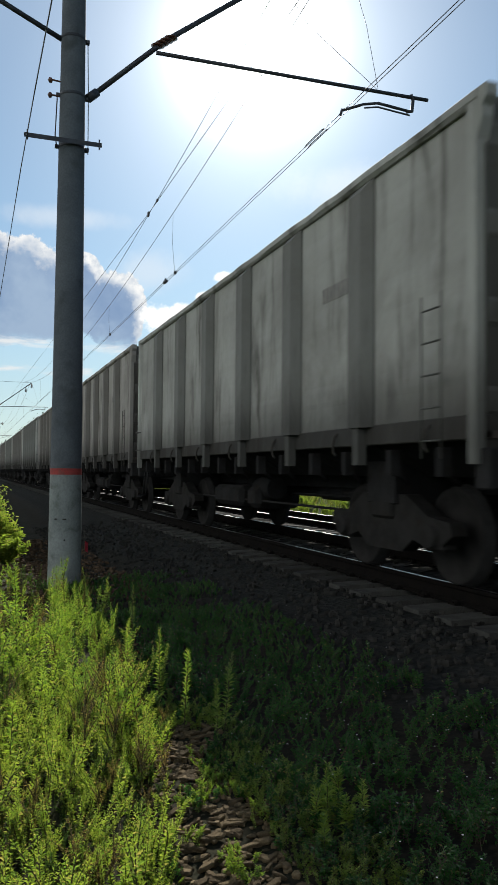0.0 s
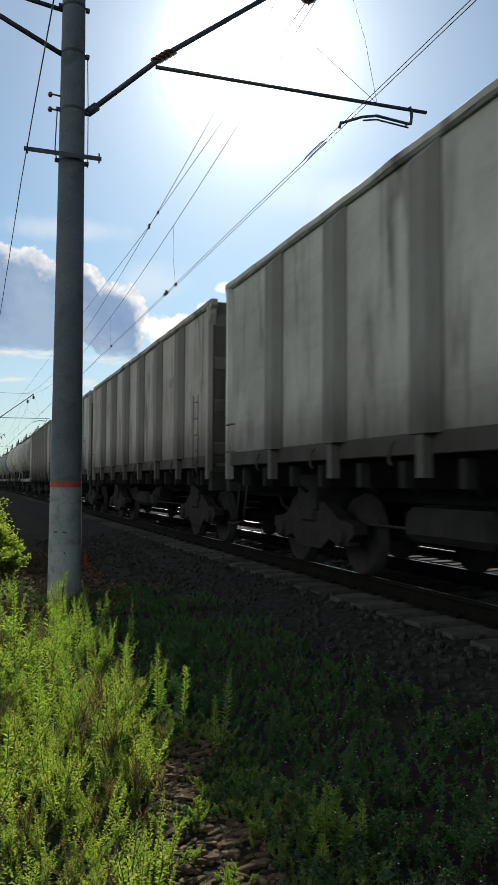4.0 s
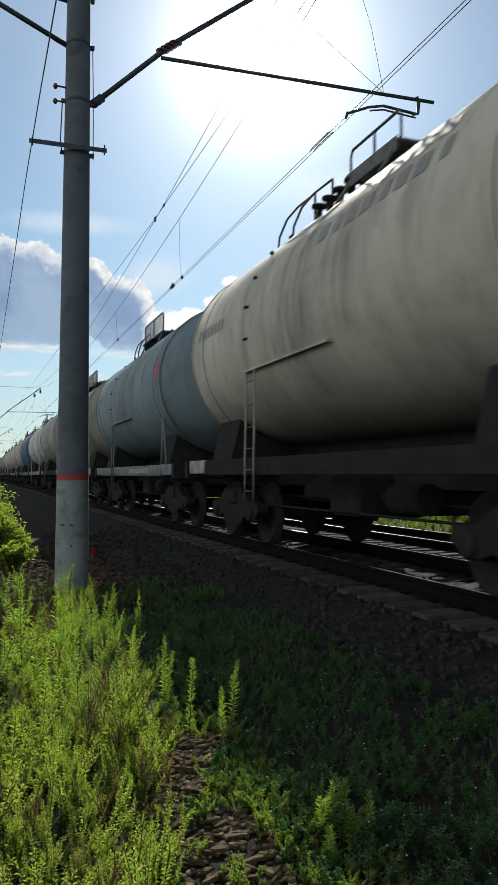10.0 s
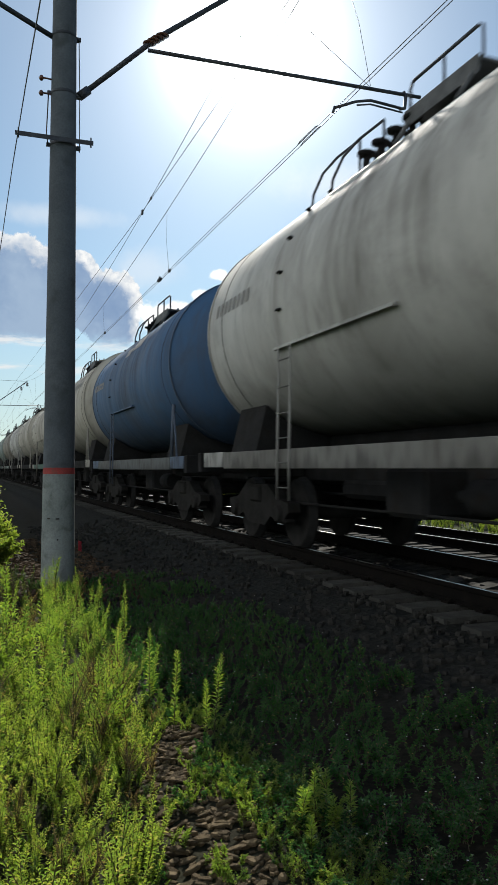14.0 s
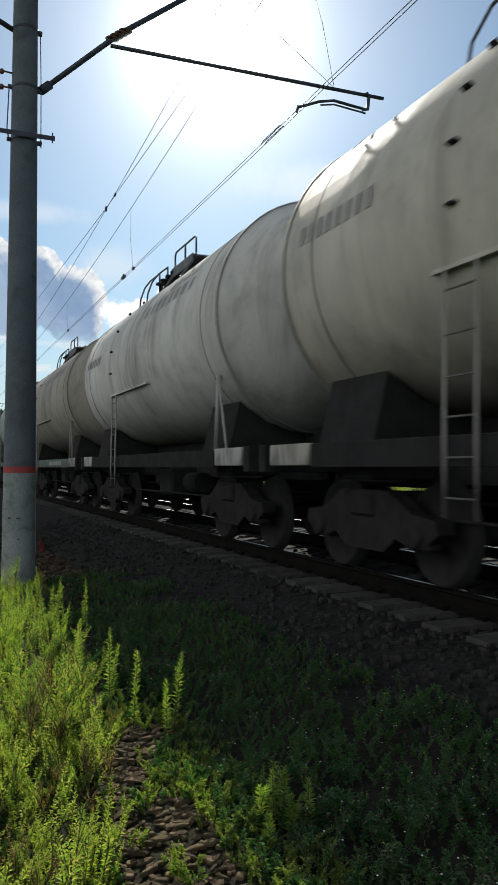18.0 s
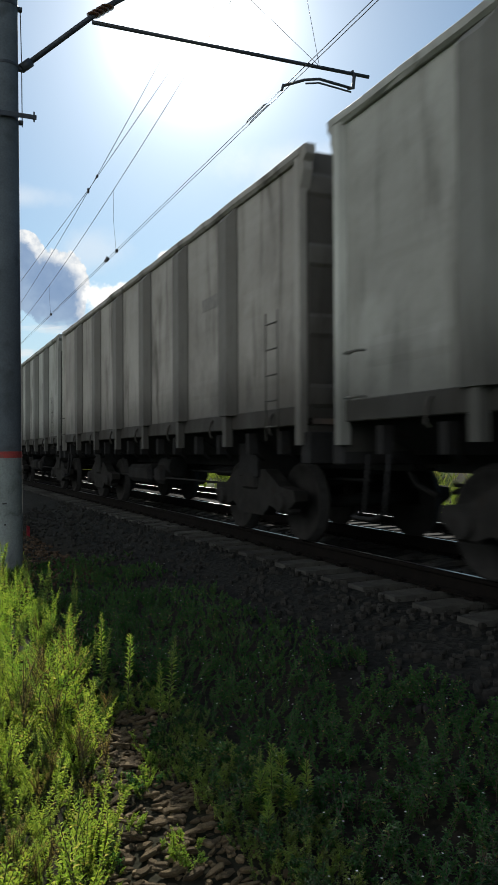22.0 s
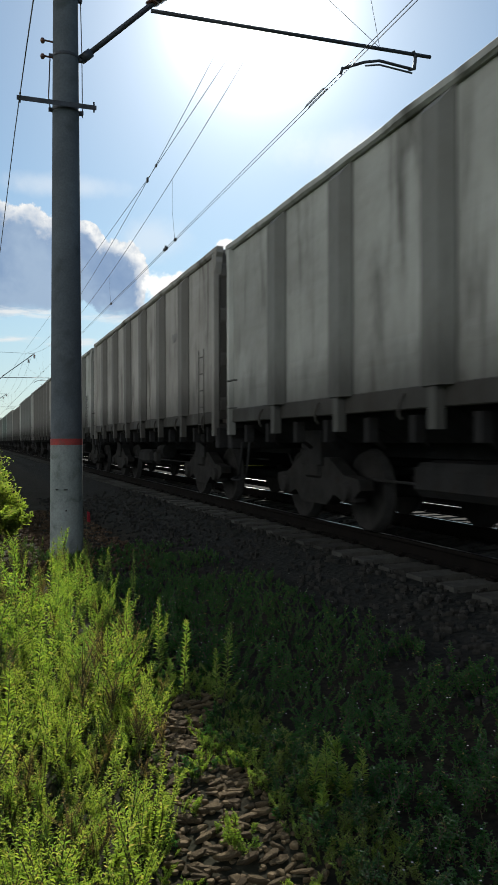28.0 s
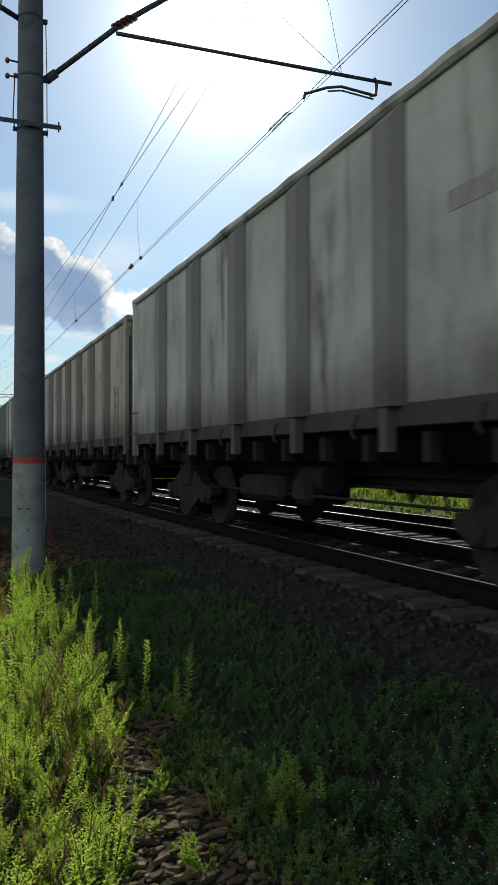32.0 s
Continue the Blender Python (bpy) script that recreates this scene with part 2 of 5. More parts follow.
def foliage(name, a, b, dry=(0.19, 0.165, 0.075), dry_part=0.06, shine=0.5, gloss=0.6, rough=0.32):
    """Leaf: diffuse and shining through, each leaf its own tone."""
    m, n = material(name)
    rnd = n.node("ShaderNodeNewGeometry").outputs["Random Per Island"]
    co = n.node("ShaderNodeTexCoord").outputs["Object"]
    big = n.noise(co, 1.3, 3.0, 0.6)
    col = n.mix(n.span(rnd, 0.0, 1.0), (*a, 1), (*b, 1))
    col = n.mix(n.span(big, 0.45, 0.75, 0.0, 0.55), col, (*b, 1))
    col = n.mix(n.span(n.noise(co, 2.6, 3.0, 0.55), 0.47, 0.66, 0.0, 0.7), col, (a[0] * 0.55, a[1] * 0.68, a[2] * 0.8, 1))
    col = n.mix(n.span(n.math("FRACT", n.math("MULTIPLY", rnd, 37.7)), 1.0 - dry_part * 1.5, 1.0 - dry_part * 0.5), col, (*dry, 1))
    p = n.node("ShaderNodeBsdfPrincipled", Base_Color=col, Roughness=rough)
    n.put(p, "Specular IOR Level", gloss)
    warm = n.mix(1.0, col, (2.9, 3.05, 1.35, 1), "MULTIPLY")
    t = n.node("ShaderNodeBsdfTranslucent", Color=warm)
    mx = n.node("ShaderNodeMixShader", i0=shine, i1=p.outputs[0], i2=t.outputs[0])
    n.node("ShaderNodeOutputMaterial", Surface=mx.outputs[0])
    return m


M = {
    "concrete": surface("weathered_concrete", (0.115, 0.132, 0.148), (0.085, 0.098, 0.112), 1.6, 0.9, grain=45, depth=0.003, dirt=(0.055, 0.062, 0.066), dirt_scale=2.2, spec=0.15),
    "whitewash": surface("old_whitewash", (0.235, 0.262, 0.258), (0.18, 0.205, 0.20), 2.2, 0.9, grain=40, depth=0.003, dirt=(0.10, 0.11, 0.10), dirt_scale=4.5, spec=0.15),
    "red_band": surface("red_band_paint", (0.36, 0.045, 0.04), (0.26, 0.04, 0.035), 5.0, 0.8, grain=60, dirt=(0.14, 0.06, 0.05), dirt_scale=7),
    "galv": surface("galvanised_steel", (0.055, 0.062, 0.075), (0.035, 0.04, 0.05), 4.0, 0.6, metal=0.3, dirt=(0.03, 0.025, 0.022), dirt_scale=9),
    "wire": surface("wire", (0.06, 0.055, 0.05), (0.04, 0.04, 0.04), 9.0, 0.5, metal=0.6),
    "porcelain": surface("insulator", (0.12, 0.05, 0.03), (0.09, 0.04, 0.03), 8.0, 0.25),
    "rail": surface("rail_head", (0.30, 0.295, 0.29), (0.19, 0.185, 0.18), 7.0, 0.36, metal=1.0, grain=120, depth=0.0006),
    # same rail steel, darkened to stand in for the shade beneath the train
    "rail_shaded": surface("rail_head_shaded", (0.13, 0.125, 0.12), (0.07, 0.066, 0.062), 7.0, 0.34, metal=1.0, grain=120, depth=0.0006),
    "rail_web": surface("rail_web_rust", (0.009, 0.0075, 0.0065), (0.006, 0.0055, 0.005), 6.0, 0.97, grain=70, spec=0.02),
    "sleeper": surface("concrete_sleeper", (0.085, 0.085, 0.078), (0.05, 0.05, 0.046), 3.0, 0.95, grain=50, dirt=(0.024, 0.023, 0.020), dirt_scale=3.5, vary=0.6, spec=0.04),
    "ballast": surface("ballast_stone", (0.038, 0.037, 0.034), (0.025, 0.0245, 0.022), 9.0, 0.98, grain=60, spec=0.02),
    "stone": surface("path_stone", (0.225, 0.170, 0.098), (0.115, 0.085, 0.051), 14.0, 0.92, grain=80, depth=0.006, vary=0.55, spec=0.06),
    "clod": surface("brown_clods", (0.105, 0.072, 0.045), (0.05, 0.034, 0.022), 14.0, 0.95, grain=80, depth=0.004, spec=0.03),
    "bogie": surface("bogie_steel", (0.026, 0.025, 0.024), (0.018, 0.018, 0.017), 5.0, 0.95, grain=50, dirt=(0.02, 0.017, 0.015), dirt_scale=6, spec=0.03),
    "wheel": surface("wheel_steel", (0.026, 0.025, 0.024), (0.018, 0.0175, 0.017), 6.0, 0.95, spec=0.03),
    "tread": surface("wheel_tread", (0.02, 0.02, 0.02), (0.014, 0.014, 0.014), 9.0, 0.85, metal=0.0, spec=0.1),
    "grating": surface("grey_grating", (0.12, 0.125, 0.13), (0.08, 0.083, 0.085), 5.0, 0.7, grain=60, spec=0.2),
    "inner": surface("wagon_inner_steel", (0.10, 0.075, 0.06), (0.06, 0.05, 0.045), 2.0, 0.85, grain=30),
    "soot": surface("dark_frame_paint", (0.026, 0.026, 0.0265), (0.019, 0.019, 0.019), 3.0, 0.93, grain=30, dirt=(0.02, 0.017, 0.015), dirt_scale=4, spec=0.03),
    "mark": surface("stencil_white", (0.30, 0.30, 0.29), (0.20, 0.20, 0.19), 9.0, 0.7),
    "mark_dark": surface("stencil_dark", (0.16, 0.155, 0.15), (0.24, 0.23, 0.21), 9.0, 0.7),
    "paint": paint("wagon_paint", dent=26.0, rough=0.75, spec=0.12, grime_shade=(2.3, 1.4, 0.7)),
    "tank": paint("tank_paint", spill=0.25, streak=(0.09, 0.08, 0.067), rough=0.66, dirt_amount=0.42, spec=0.12, grime_shade=(2.7, 1.5, 0.6)),
    "frame_paint": paint("frame_paint", rough=0.75, spec=0.12, dirt_amount=0.7, grime_shade=(1.25, 1.0, 0.6)),
    "stem": surface("weed_stem", (0.055, 0.065, 0.022), (0.07, 0.05, 0.025), 6.0, 0.7),
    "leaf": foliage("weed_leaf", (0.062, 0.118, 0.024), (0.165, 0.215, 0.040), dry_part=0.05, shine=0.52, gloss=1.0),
    # paler copy of the weed leaf, standing in for sunlight on the near plants
    "leaf_near": foliage("near_weed_leaf", (0.085, 0.140, 0.030), (0.190, 0.225, 0.050), dry=(0.24, 0.20, 0.10), dry_part=0.07, shine=0.55, gloss=1.0),
    # low weeds' leaf kept dark: part of the train's shade is in this tone
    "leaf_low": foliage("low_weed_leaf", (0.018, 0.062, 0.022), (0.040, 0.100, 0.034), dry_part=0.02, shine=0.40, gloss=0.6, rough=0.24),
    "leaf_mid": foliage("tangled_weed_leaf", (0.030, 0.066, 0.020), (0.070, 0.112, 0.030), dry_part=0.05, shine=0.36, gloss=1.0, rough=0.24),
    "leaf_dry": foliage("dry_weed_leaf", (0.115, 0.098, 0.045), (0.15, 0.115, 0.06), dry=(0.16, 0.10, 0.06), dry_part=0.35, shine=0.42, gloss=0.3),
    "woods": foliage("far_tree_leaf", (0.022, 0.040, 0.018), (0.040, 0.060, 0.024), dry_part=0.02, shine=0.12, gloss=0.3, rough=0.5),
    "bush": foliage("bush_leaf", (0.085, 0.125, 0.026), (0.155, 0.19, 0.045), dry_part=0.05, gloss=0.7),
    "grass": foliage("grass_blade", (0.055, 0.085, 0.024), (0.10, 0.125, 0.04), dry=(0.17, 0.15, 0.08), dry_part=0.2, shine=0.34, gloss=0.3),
    "bark": surface("bark", (0.10, 0.08, 0.06), (0.06, 0.05, 0.04), 9.0, 0.9),
    "glint": surface("white_glint", (0.7, 0.7, 0.65), (0.6, 0.6, 0.55), 20.0, 0.7),
    "rag": surface("red_rag", (0.40, 0.03, 0.05), (0.28, 0.02, 0.04), 12.0, 0.7),
}


def ground_material():
    m, n = material("ground_soil")
    co = n.node("ShaderNodeTexCoord").outputs["Object"]
    x = n.node("ShaderNodeSeparateXYZ", i0=co).outputs[0]
    big = n.noise(co, 0.7, 6.0, 0.6)
    grit = n.noise(co, 16.0, 5.0, 0.7)
    vor = n.node("ShaderNodeTexVoronoi", Vector=co, Scale=17.0)
    soil = n.mix(n.span(grit, 0.3, 0.7), (0.015, 0.0145, 0.011, 1), (0.036, 0.031, 0.022, 1))
    green = n.mix(n.span(grit, 0.3, 0.7), (0.03, 0.048, 0.014, 1), (0.07, 0.09, 0.028, 1))
    far = n.math("MAXIMUM", n.span(x, 12.5, 14.0), n.span(x, 2.0, -3.0))
    col = n.mix(n.math("MULTIPLY", far, n.span(big, 0.3, 0.55)), soil, green)
    gravel = n.mix(vor.outputs["Color"], (0.014, 0.0145, 0.013, 1), (0.026, 0.026, 0.0235, 1))
    bed = n.math("MULTIPLY", n.span(n.math("ADD", x, n.math("MULTIPLY", n.math("SUBTRACT", big, 0.5), 0.8)), 2.2, 2.9), n.span(x, 13.6, 12.6))
    col = n.mix(bed, col, gravel)
    h = n.math("ADD", n.math("MULTIPLY", grit, 0.5), n.math("MULTIPLY", vor.outputs["Distance"], bed))
    finish(n, col, 0.98, 0.0, h, 0.03, 0.04)
    return m


M["ground"] = ground_material()


# ---- mesh helpers ----
def box(bm, x0, x1, y0, y1, z0, z1, bevel=0.0):
    vs = [bm.verts.new(p) for p in ((x0, y0, z0), (x1, y0, z0), (x1, y1, z0), (x0, y1, z0), (x0, y0, z1), (x1, y0, z1), (x1, y1, z1), (x0, y1, z1))]
    fs = [bm.faces.new([vs[i] for i in f]) for f in ((3, 2, 1, 0), (4, 5, 6, 7), (0, 1, 5, 4), (1, 2, 6, 5), (2, 3, 7, 6), (3, 0, 4, 7))]
    if bevel:
        es = list({e for f in fs for e in f.edges})
        bmesh.ops.bevel(bm, geom=es, offset=bevel, segments=1, affect="EDGES", profile=0.5)


def tube(bm, p, q, r0, r1=None, seg=10, caps=True):
    p, q = Vector(p), Vector(q)
    r1 = r0 if r1 is None else r1
    d = (q - p).normalized()
    a = d.orthogonal().normalized()
    b = d.cross(a)
    rings = [[bm.verts.new(c + r * (math.cos(6.28319 * i / seg) * a + math.sin(6.28319 * i / seg) * b)) for i in range(seg)] for c, r in ((p, r0), (q, r1))]
    for i in range(seg):
        j = (i + 1) % seg
        bm.faces.new((rings[0][i], rings[0][j], rings[1][j], rings[1][i])).smooth = True
    if caps:
        bm.faces.new(rings[0][::-1])
        bm.faces.new(rings[1])


def pipe(bm, pts, r, seg=6):
    """A round bar bent through the points, in one piece."""
    ps = [Vector(p) for p in pts]
    rings, a = [], None
    for i, p in enumerate(ps):
        d = (ps[min(i + 1, len(ps) - 1)] - ps[max(i - 1, 0)]).normalized()
        a = d.orthogonal().normalized() if a is None else (a - d * a.dot(d)).normalized()
        b = d.cross(a)
        rings.append([bm.verts.new(p + r * (math.cos(6.28319 * k / seg) * a + math.sin(6.28319 * k / seg) * b)) for k in range(seg)])
    for u, v in zip(rings, rings[1:]):
        for k in range(seg):
            j = (k + 1) % seg
            bm.faces.new((u[k], u[j], v[j], v[k])).smooth = True
    bm.faces.new(rings[0][::-1])
    bm.faces.new(rings[-1])


def lathe(bm, profile, centre, axis="y", seg=32, caps=False):
    """Turn (along, radius) pairs round an axis."""
    cx, cy, cz = centre
    rings = []
    for s, r in profile:
        ring = []
        for i in range(seg):
            u, v = r * math.cos(6.28319 * i / seg), r * math.sin(6.28319 * i / seg)
            ring.append(bm.verts.new({"y": (cx + u, cy + s, cz + v), "x": (cx + s, cy + u, cz + v), "z": (cx + u, cy + v, cz + s)}[axis]))
        rings.append(ring)
    for a, b in zip(rings, rings[1:]):
        for i in range(seg):
            j = (i + 1) % seg
            f = bm.faces.new((a[i], a[j], b[j], b[i]))
            f.smooth = True
    if caps:
        bm.faces.new(rings[0])
        bm.faces.new(rings[-1][::-1])


def extrude(bm, outline, lo, hi, axis="x"):
    """A closed outline (two coordinates) pushed along an axis."""
    def at(p, s):
        return {"x": (s, p[0], p[1]), "y": (p[0], s, p[1]), "z": (p[0], p[1], s)}[axis]
    a = [bm.verts.new(at(p, lo)) for p in outline]
    b = [bm.verts.new(at(p, hi)) for p in outline]
    for i in range(len(outline)):
        j = (i + 1) % len(outline)
        bm.faces.new((a[i], a[j], b[j], b[i]))
    bm.faces.new(a[::-1])
    bm.faces.new(b)


def to_mesh(name, bm, mat):
    bmesh.ops.recalc_face_normals(bm, faces=bm.faces[:])
    me = bpy.data.meshes.new(name)
    bm.to_mesh(me)
    bm.free()
    for x in (mat if isinstance(mat, (list, tuple)) else [mat]):
        me.materials.append(M[x] if isinstance(x, str) else x)
    return me


def part(name, bm, mat, parent, label="", at=None):
    """One mesh object under a thing or a part; bm may be a mesh that already exists."""
    me = to_mesh(name, bm, mat) if isinstance(bm, bmesh.types.BMesh) else bm
    ob = new(name, me)
    ob.parent = parent
    if at is not None:
        ob.matrix_basis = at
    if label:
        ob["label"] = label
    return ob


def raw(name, verts, faces, mat, smooth=False):
    me = bpy.data.meshes.new(name)
    me.from_pydata(verts, [], faces)
    if smooth:
        me.polygons.foreach_set("use_smooth", [True] * len(me.polygons))
    me.materials.append(M[mat])
    me.update()
    return me


def B():
    return bmesh.new()


# ---- ground ----
def height(x, y):
    side = -0.012 * min(max(y - 2.0, 0.0), 12.0)
    pts = [(-1e5, side), (2.3, side), (3.0, side * 0.4 + 0.0), (3.75, 0.09), (6.9, 0.09), (7.9, -0.2), (8.5, -0.21), (12.4, -0.21), (13.4, -0.45), (15.6, -0.1), (19.0, 0.75), (1e5, 0.75)]
    for (a, za), (b, zb) in zip(pts, pts[1:]):
        if a <= x <= b:
            f = (x - a) / (b - a)
            z = za + (zb - za) * f * f * (3 - 2 * f)
            break
    rough = 0.05 if x < 2.6 or x > 13 else 0.02
    return z + rough * noise.noise((x * 0.8, y * 0.8, 0.3)) + 0.4 * rough * noise.noise((x * 4.1, y * 4.1, 5.3))


def steps(lo, hi, fine, far):
    out, s, v = [], fine, hi
    n = int((hi - lo) / fine)
    mid = [lo + (hi - lo) * i / n for i in range(n + 1)]
    up, s = [], fine
    v = hi
    while v < far:
        s *= 1.25
        v += s
        up.append(v)
    down, s, v = [], fine, lo
    while v > -far:
        s *= 1.25
        v -= s
        down.append(v)
    return down[::-1] + mid + up


def build_ground():
    xs, ys = steps(-5.0, 17.0, 0.16, 3500), steps(-3.0, 26.0, 0.2, 4000)
    verts = [(x, y, height(x, y)) for y in ys for x in xs]
    w = len(xs)
    faces = [(j * w + i, j * w + i + 1, (j + 1) * w + i + 1, (j + 1) * w + i) for j in range(len(ys) - 1) for i in range(w - 1)]
    return tagged(new("ground", raw("ground", verts, faces, "ground", True)), "trackside ground of brown soil, gravel and weeds", "ground", kind="structure")


ground = build_ground()


def rock_shape(rng, size, flat=0.6):
    """A small angular stone of twenty faces."""
    b = B()
    bmesh.ops.create_icosphere(b, subdivisions=1, radius=1.0)
    k = [rng.uniform(0.7, 1.25) for _ in range(3)]
    for v in b.verts:
        s = rng.uniform(0.72, 1.15)
        v.co = Vector((v.co.x * k[0], v.co.y * k[1], v.co.z * flat * k[2])) * s * size
    return b


def slab_shape(rng, thick=0.32):
    """A flat broken stone: an uneven polygon with a smaller, tilted top."""
    b = B()
    n = rng.choice((5, 6, 7))
    turns = sorted((k + rng.uniform(-0.3, 0.3)) * 6.28319 / n for k in range(n))
    far = [rng.uniform(0.65, 1.15) for _ in range(n)]
    squash, tilt = rng.uniform(0.55, 0.95), rng.uniform(-0.15, 0.15)
    rings = []
    for z, k in ((-thick, 0.8), (thick * 0.35, 1.0), (thick, 0.78)):
        rings.append([b.verts.new((math.cos(a) * r * k, math.sin(a) * r * k * squash, z + tilt * math.cos(a) * r + rng.uniform(-0.05, 0.05))) for a, r in zip(turns, far)])
    for lo, hi in zip(rings, rings[1:]):
        for i in range(n):
            j = (i + 1) % n
            b.faces.new((lo[i], lo[j], hi[j], hi[i]))
    b.faces.new(rings[-1])
    b.faces.new(rings[0][::-1])
    return b


def slab_arrays(rng, thick=0.5):
    b = slab_shape(rng, thick)
    bmesh.ops.triangulate(b, faces=b.faces[:])
    b.verts.index_update()
    v = np.array([x.co[:] for x in b.verts])
    f = np.array([[x.index for x in y.verts] for y in b.faces])
    b.free()
    return v, f


def joined(name, pieces, mat, smooth=False):
    """Many (verts, triangles) arrays as one mesh, fast."""
    vs = np.concatenate([p[0] for p in pieces])
    off = np.cumsum([0] + [len(p[0]) for p in pieces[:-1]])
    fs = np.concatenate([p[1] + o for p, o in zip(pieces, off)])
    me = bpy.data.meshes.new(name)
    me.vertices.add(len(vs))
    me.vertices.foreach_set("co", vs.astype(np.float32).ravel())
    me.loops.add(fs.size)
    me.loops.foreach_set("vertex_index", fs.astype(np.int32).ravel())
    me.polygons.add(len(fs))
    me.polygons.foreach_set("loop_start", np.arange(0, fs.size, fs.shape[1], dtype=np.int32))
    me.polygons.foreach_set("loop_total", np.full(len(fs), fs.shape[1], dtype=np.int32))
    me.polygons.foreach_set("use_smooth", np.full(len(fs), smooth, dtype=bool))
    me.materials.append(M[mat])
    me.update(calc_edges=True)
    me.validate()
    return me


def placed(arr, x, y, z, turn=0.0, scale=1.0, lean=(0.0, 0.0)):
    v = arr[0] * scale
    c, s = math.cos(turn), math.sin(turn)
    out = np.empty_like(v)
    out[:, 0] = v[:, 0] * c - v[:, 1] * s + x + lean[0] * v[:, 2]
    out[:, 1] = v[:, 0] * s + v[:, 1] * c + y + lean[1] * v[:, 2]
    out[:, 2] = v[:, 2] + z
    return out, arr[1]


# ---- track ----
RAIL_OUT = [(-0.075, 0), (0.075, 0), (0.075, 0.012), (0.012, 0.035), (0.010, 0.13), (0.036, 0.142), (0.036, 0.172), (0.02, 0.18), (-0.02, 0.18), (-0.036, 0.172), (-0.036, 0.142), (-0.010, 0.13), (-0.012, 0.035), (-0.075, 0.012)]


def build_rail(x, top, label, head="rail"):
    b = B()
    extrude(b, RAIL_OUT, -60.0, 700.0, "y")
    me = to_mesh("rail", b, ["rail_web", head])
    for p in me.polygons:
        if p.normal.z > 0.9 and p.center.z > 0.175:
            p.material_index = 1
    ob = new("rail", me)
    ob.location = (x, 0, top - 0.18)
    return tagged(ob, label, "rail", "rails of the two tracks", "structure")


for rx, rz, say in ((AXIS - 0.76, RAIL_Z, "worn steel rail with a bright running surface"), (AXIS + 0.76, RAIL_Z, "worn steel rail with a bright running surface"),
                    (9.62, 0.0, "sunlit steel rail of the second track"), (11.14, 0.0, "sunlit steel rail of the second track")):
    build_rail(rx, rz, say, "rail" if rx > 9 else "rail_shaded")


def sleeper_mesh():
    b = B()
    prof = [(-1.35, 0.15), (-0.95, 0.16), (-0.55, 0.145), (-0.25, 0.10), (0.25, 0.10), (0.55, 0.145), (0.95, 0.16), (1.35, 0.15)]
    outline = [(-1.35, -0.05), *prof, (1.35, -0.05)]
    rows = [[b.verts.new((x, s * (0.16 if z < 0 else 0.135), z - 0.16)) for x, z in outline] for s in (-1, 1)]
    n = len(outline)
    for i in range(n):
        j = (i + 1) % n
        b.faces.new((rows[0][i], rows[0][j], rows[1][j], rows[1][i]))
    b.faces.new(rows[0][::-1])
    b.faces.new(rows[1])
    return to_mesh("sleeper", b, "sleeper")


def build_track(axis, top, label):
    bed = tagged(new("track_bed"), label, "railway track", kind="structure")
    bed.location = (axis, 0, top - 0.18)
    me = sleeper_mesh()
    rng = random.Random(5)
    n = 250
    for i in range(n):
        part("sleeper", me, None, bed, at=pose(rng.uniform(-0.015, 0.015), -14 + 0.545 * i, rng.uniform(-0.006, 0.004), 0, 0, rng.uniform(-0.6, 0.6)))
    # clips that hold the rails, on the nearer sleepers
    b = B()
    box(b, -0.05, 0.05, -0.06, 0.06, 0, 0.022)
    tube(b, (0, -0.05, 0.03), (0, 0.05, 0.03), 0.012, seg=6)
    clip = to_mesh("rail_clip", b, "rail_web")
    for i in range(60):
        for x in (-0.85, -0.67, 0.67, 0.85):
            part("rail_clip", clip, None, bed, at=pose(x, -14 + 0.545 * (i + 25), 0.0))
    # the rest, far off, in one piece
    v = np.array([p.co[:] for p in me.vertices])
    f = [list(p.vertices) for p in me.polygons]
    tri = np.array([(q[0], q[k], q[k + 1]) for q in f for k in range(1, len(q) - 1)])
    far = joined("far_sleepers", [placed((v, tri), 0, -14 + 0.545 * i, 0) for i in range(n, 900)], "sleeper")
    tagged(part("far_sleepers", far, None, bed), kind="stuff")
    return bed


build_track(AXIS, RAIL_Z, "near track of concrete sleepers in dark ballast")
build_track(10.38, 0.0, "second track of concrete sleepers in sunlit ballast")


def build_ballast():
    rng = random.Random(11)
    kinds = [slab_arrays(rng, 0.6) for _ in range(8)]
    out = []
    for _ in range(4300):
        y = 1.5 + 20 * rng.random() ** 1.4
        x = rng.uniform(2.55 if y < 8 else 1.6, 4.75) if rng.random() < 0.75 else rng.uniform(4.75, 9.0)
        s = rng.uniform(0.022, 0.045)
        out.append(placed(kinds[rng.randrange(8)], x, y, height(x, y) + s * 0.3, rng.uniform(0, 6.28), s))
    ob = tagged(new("ballast_stones", joined("ballast_stones", out, "ballast")), "dark crushed stone of the ballast shoulder", "ballast", kind="stuff")
    return ob


build_ballast()


# ---- contact line: poles, brackets, wires ----
def pole_radius(z):
    return 0.212 - 0.0075 * z


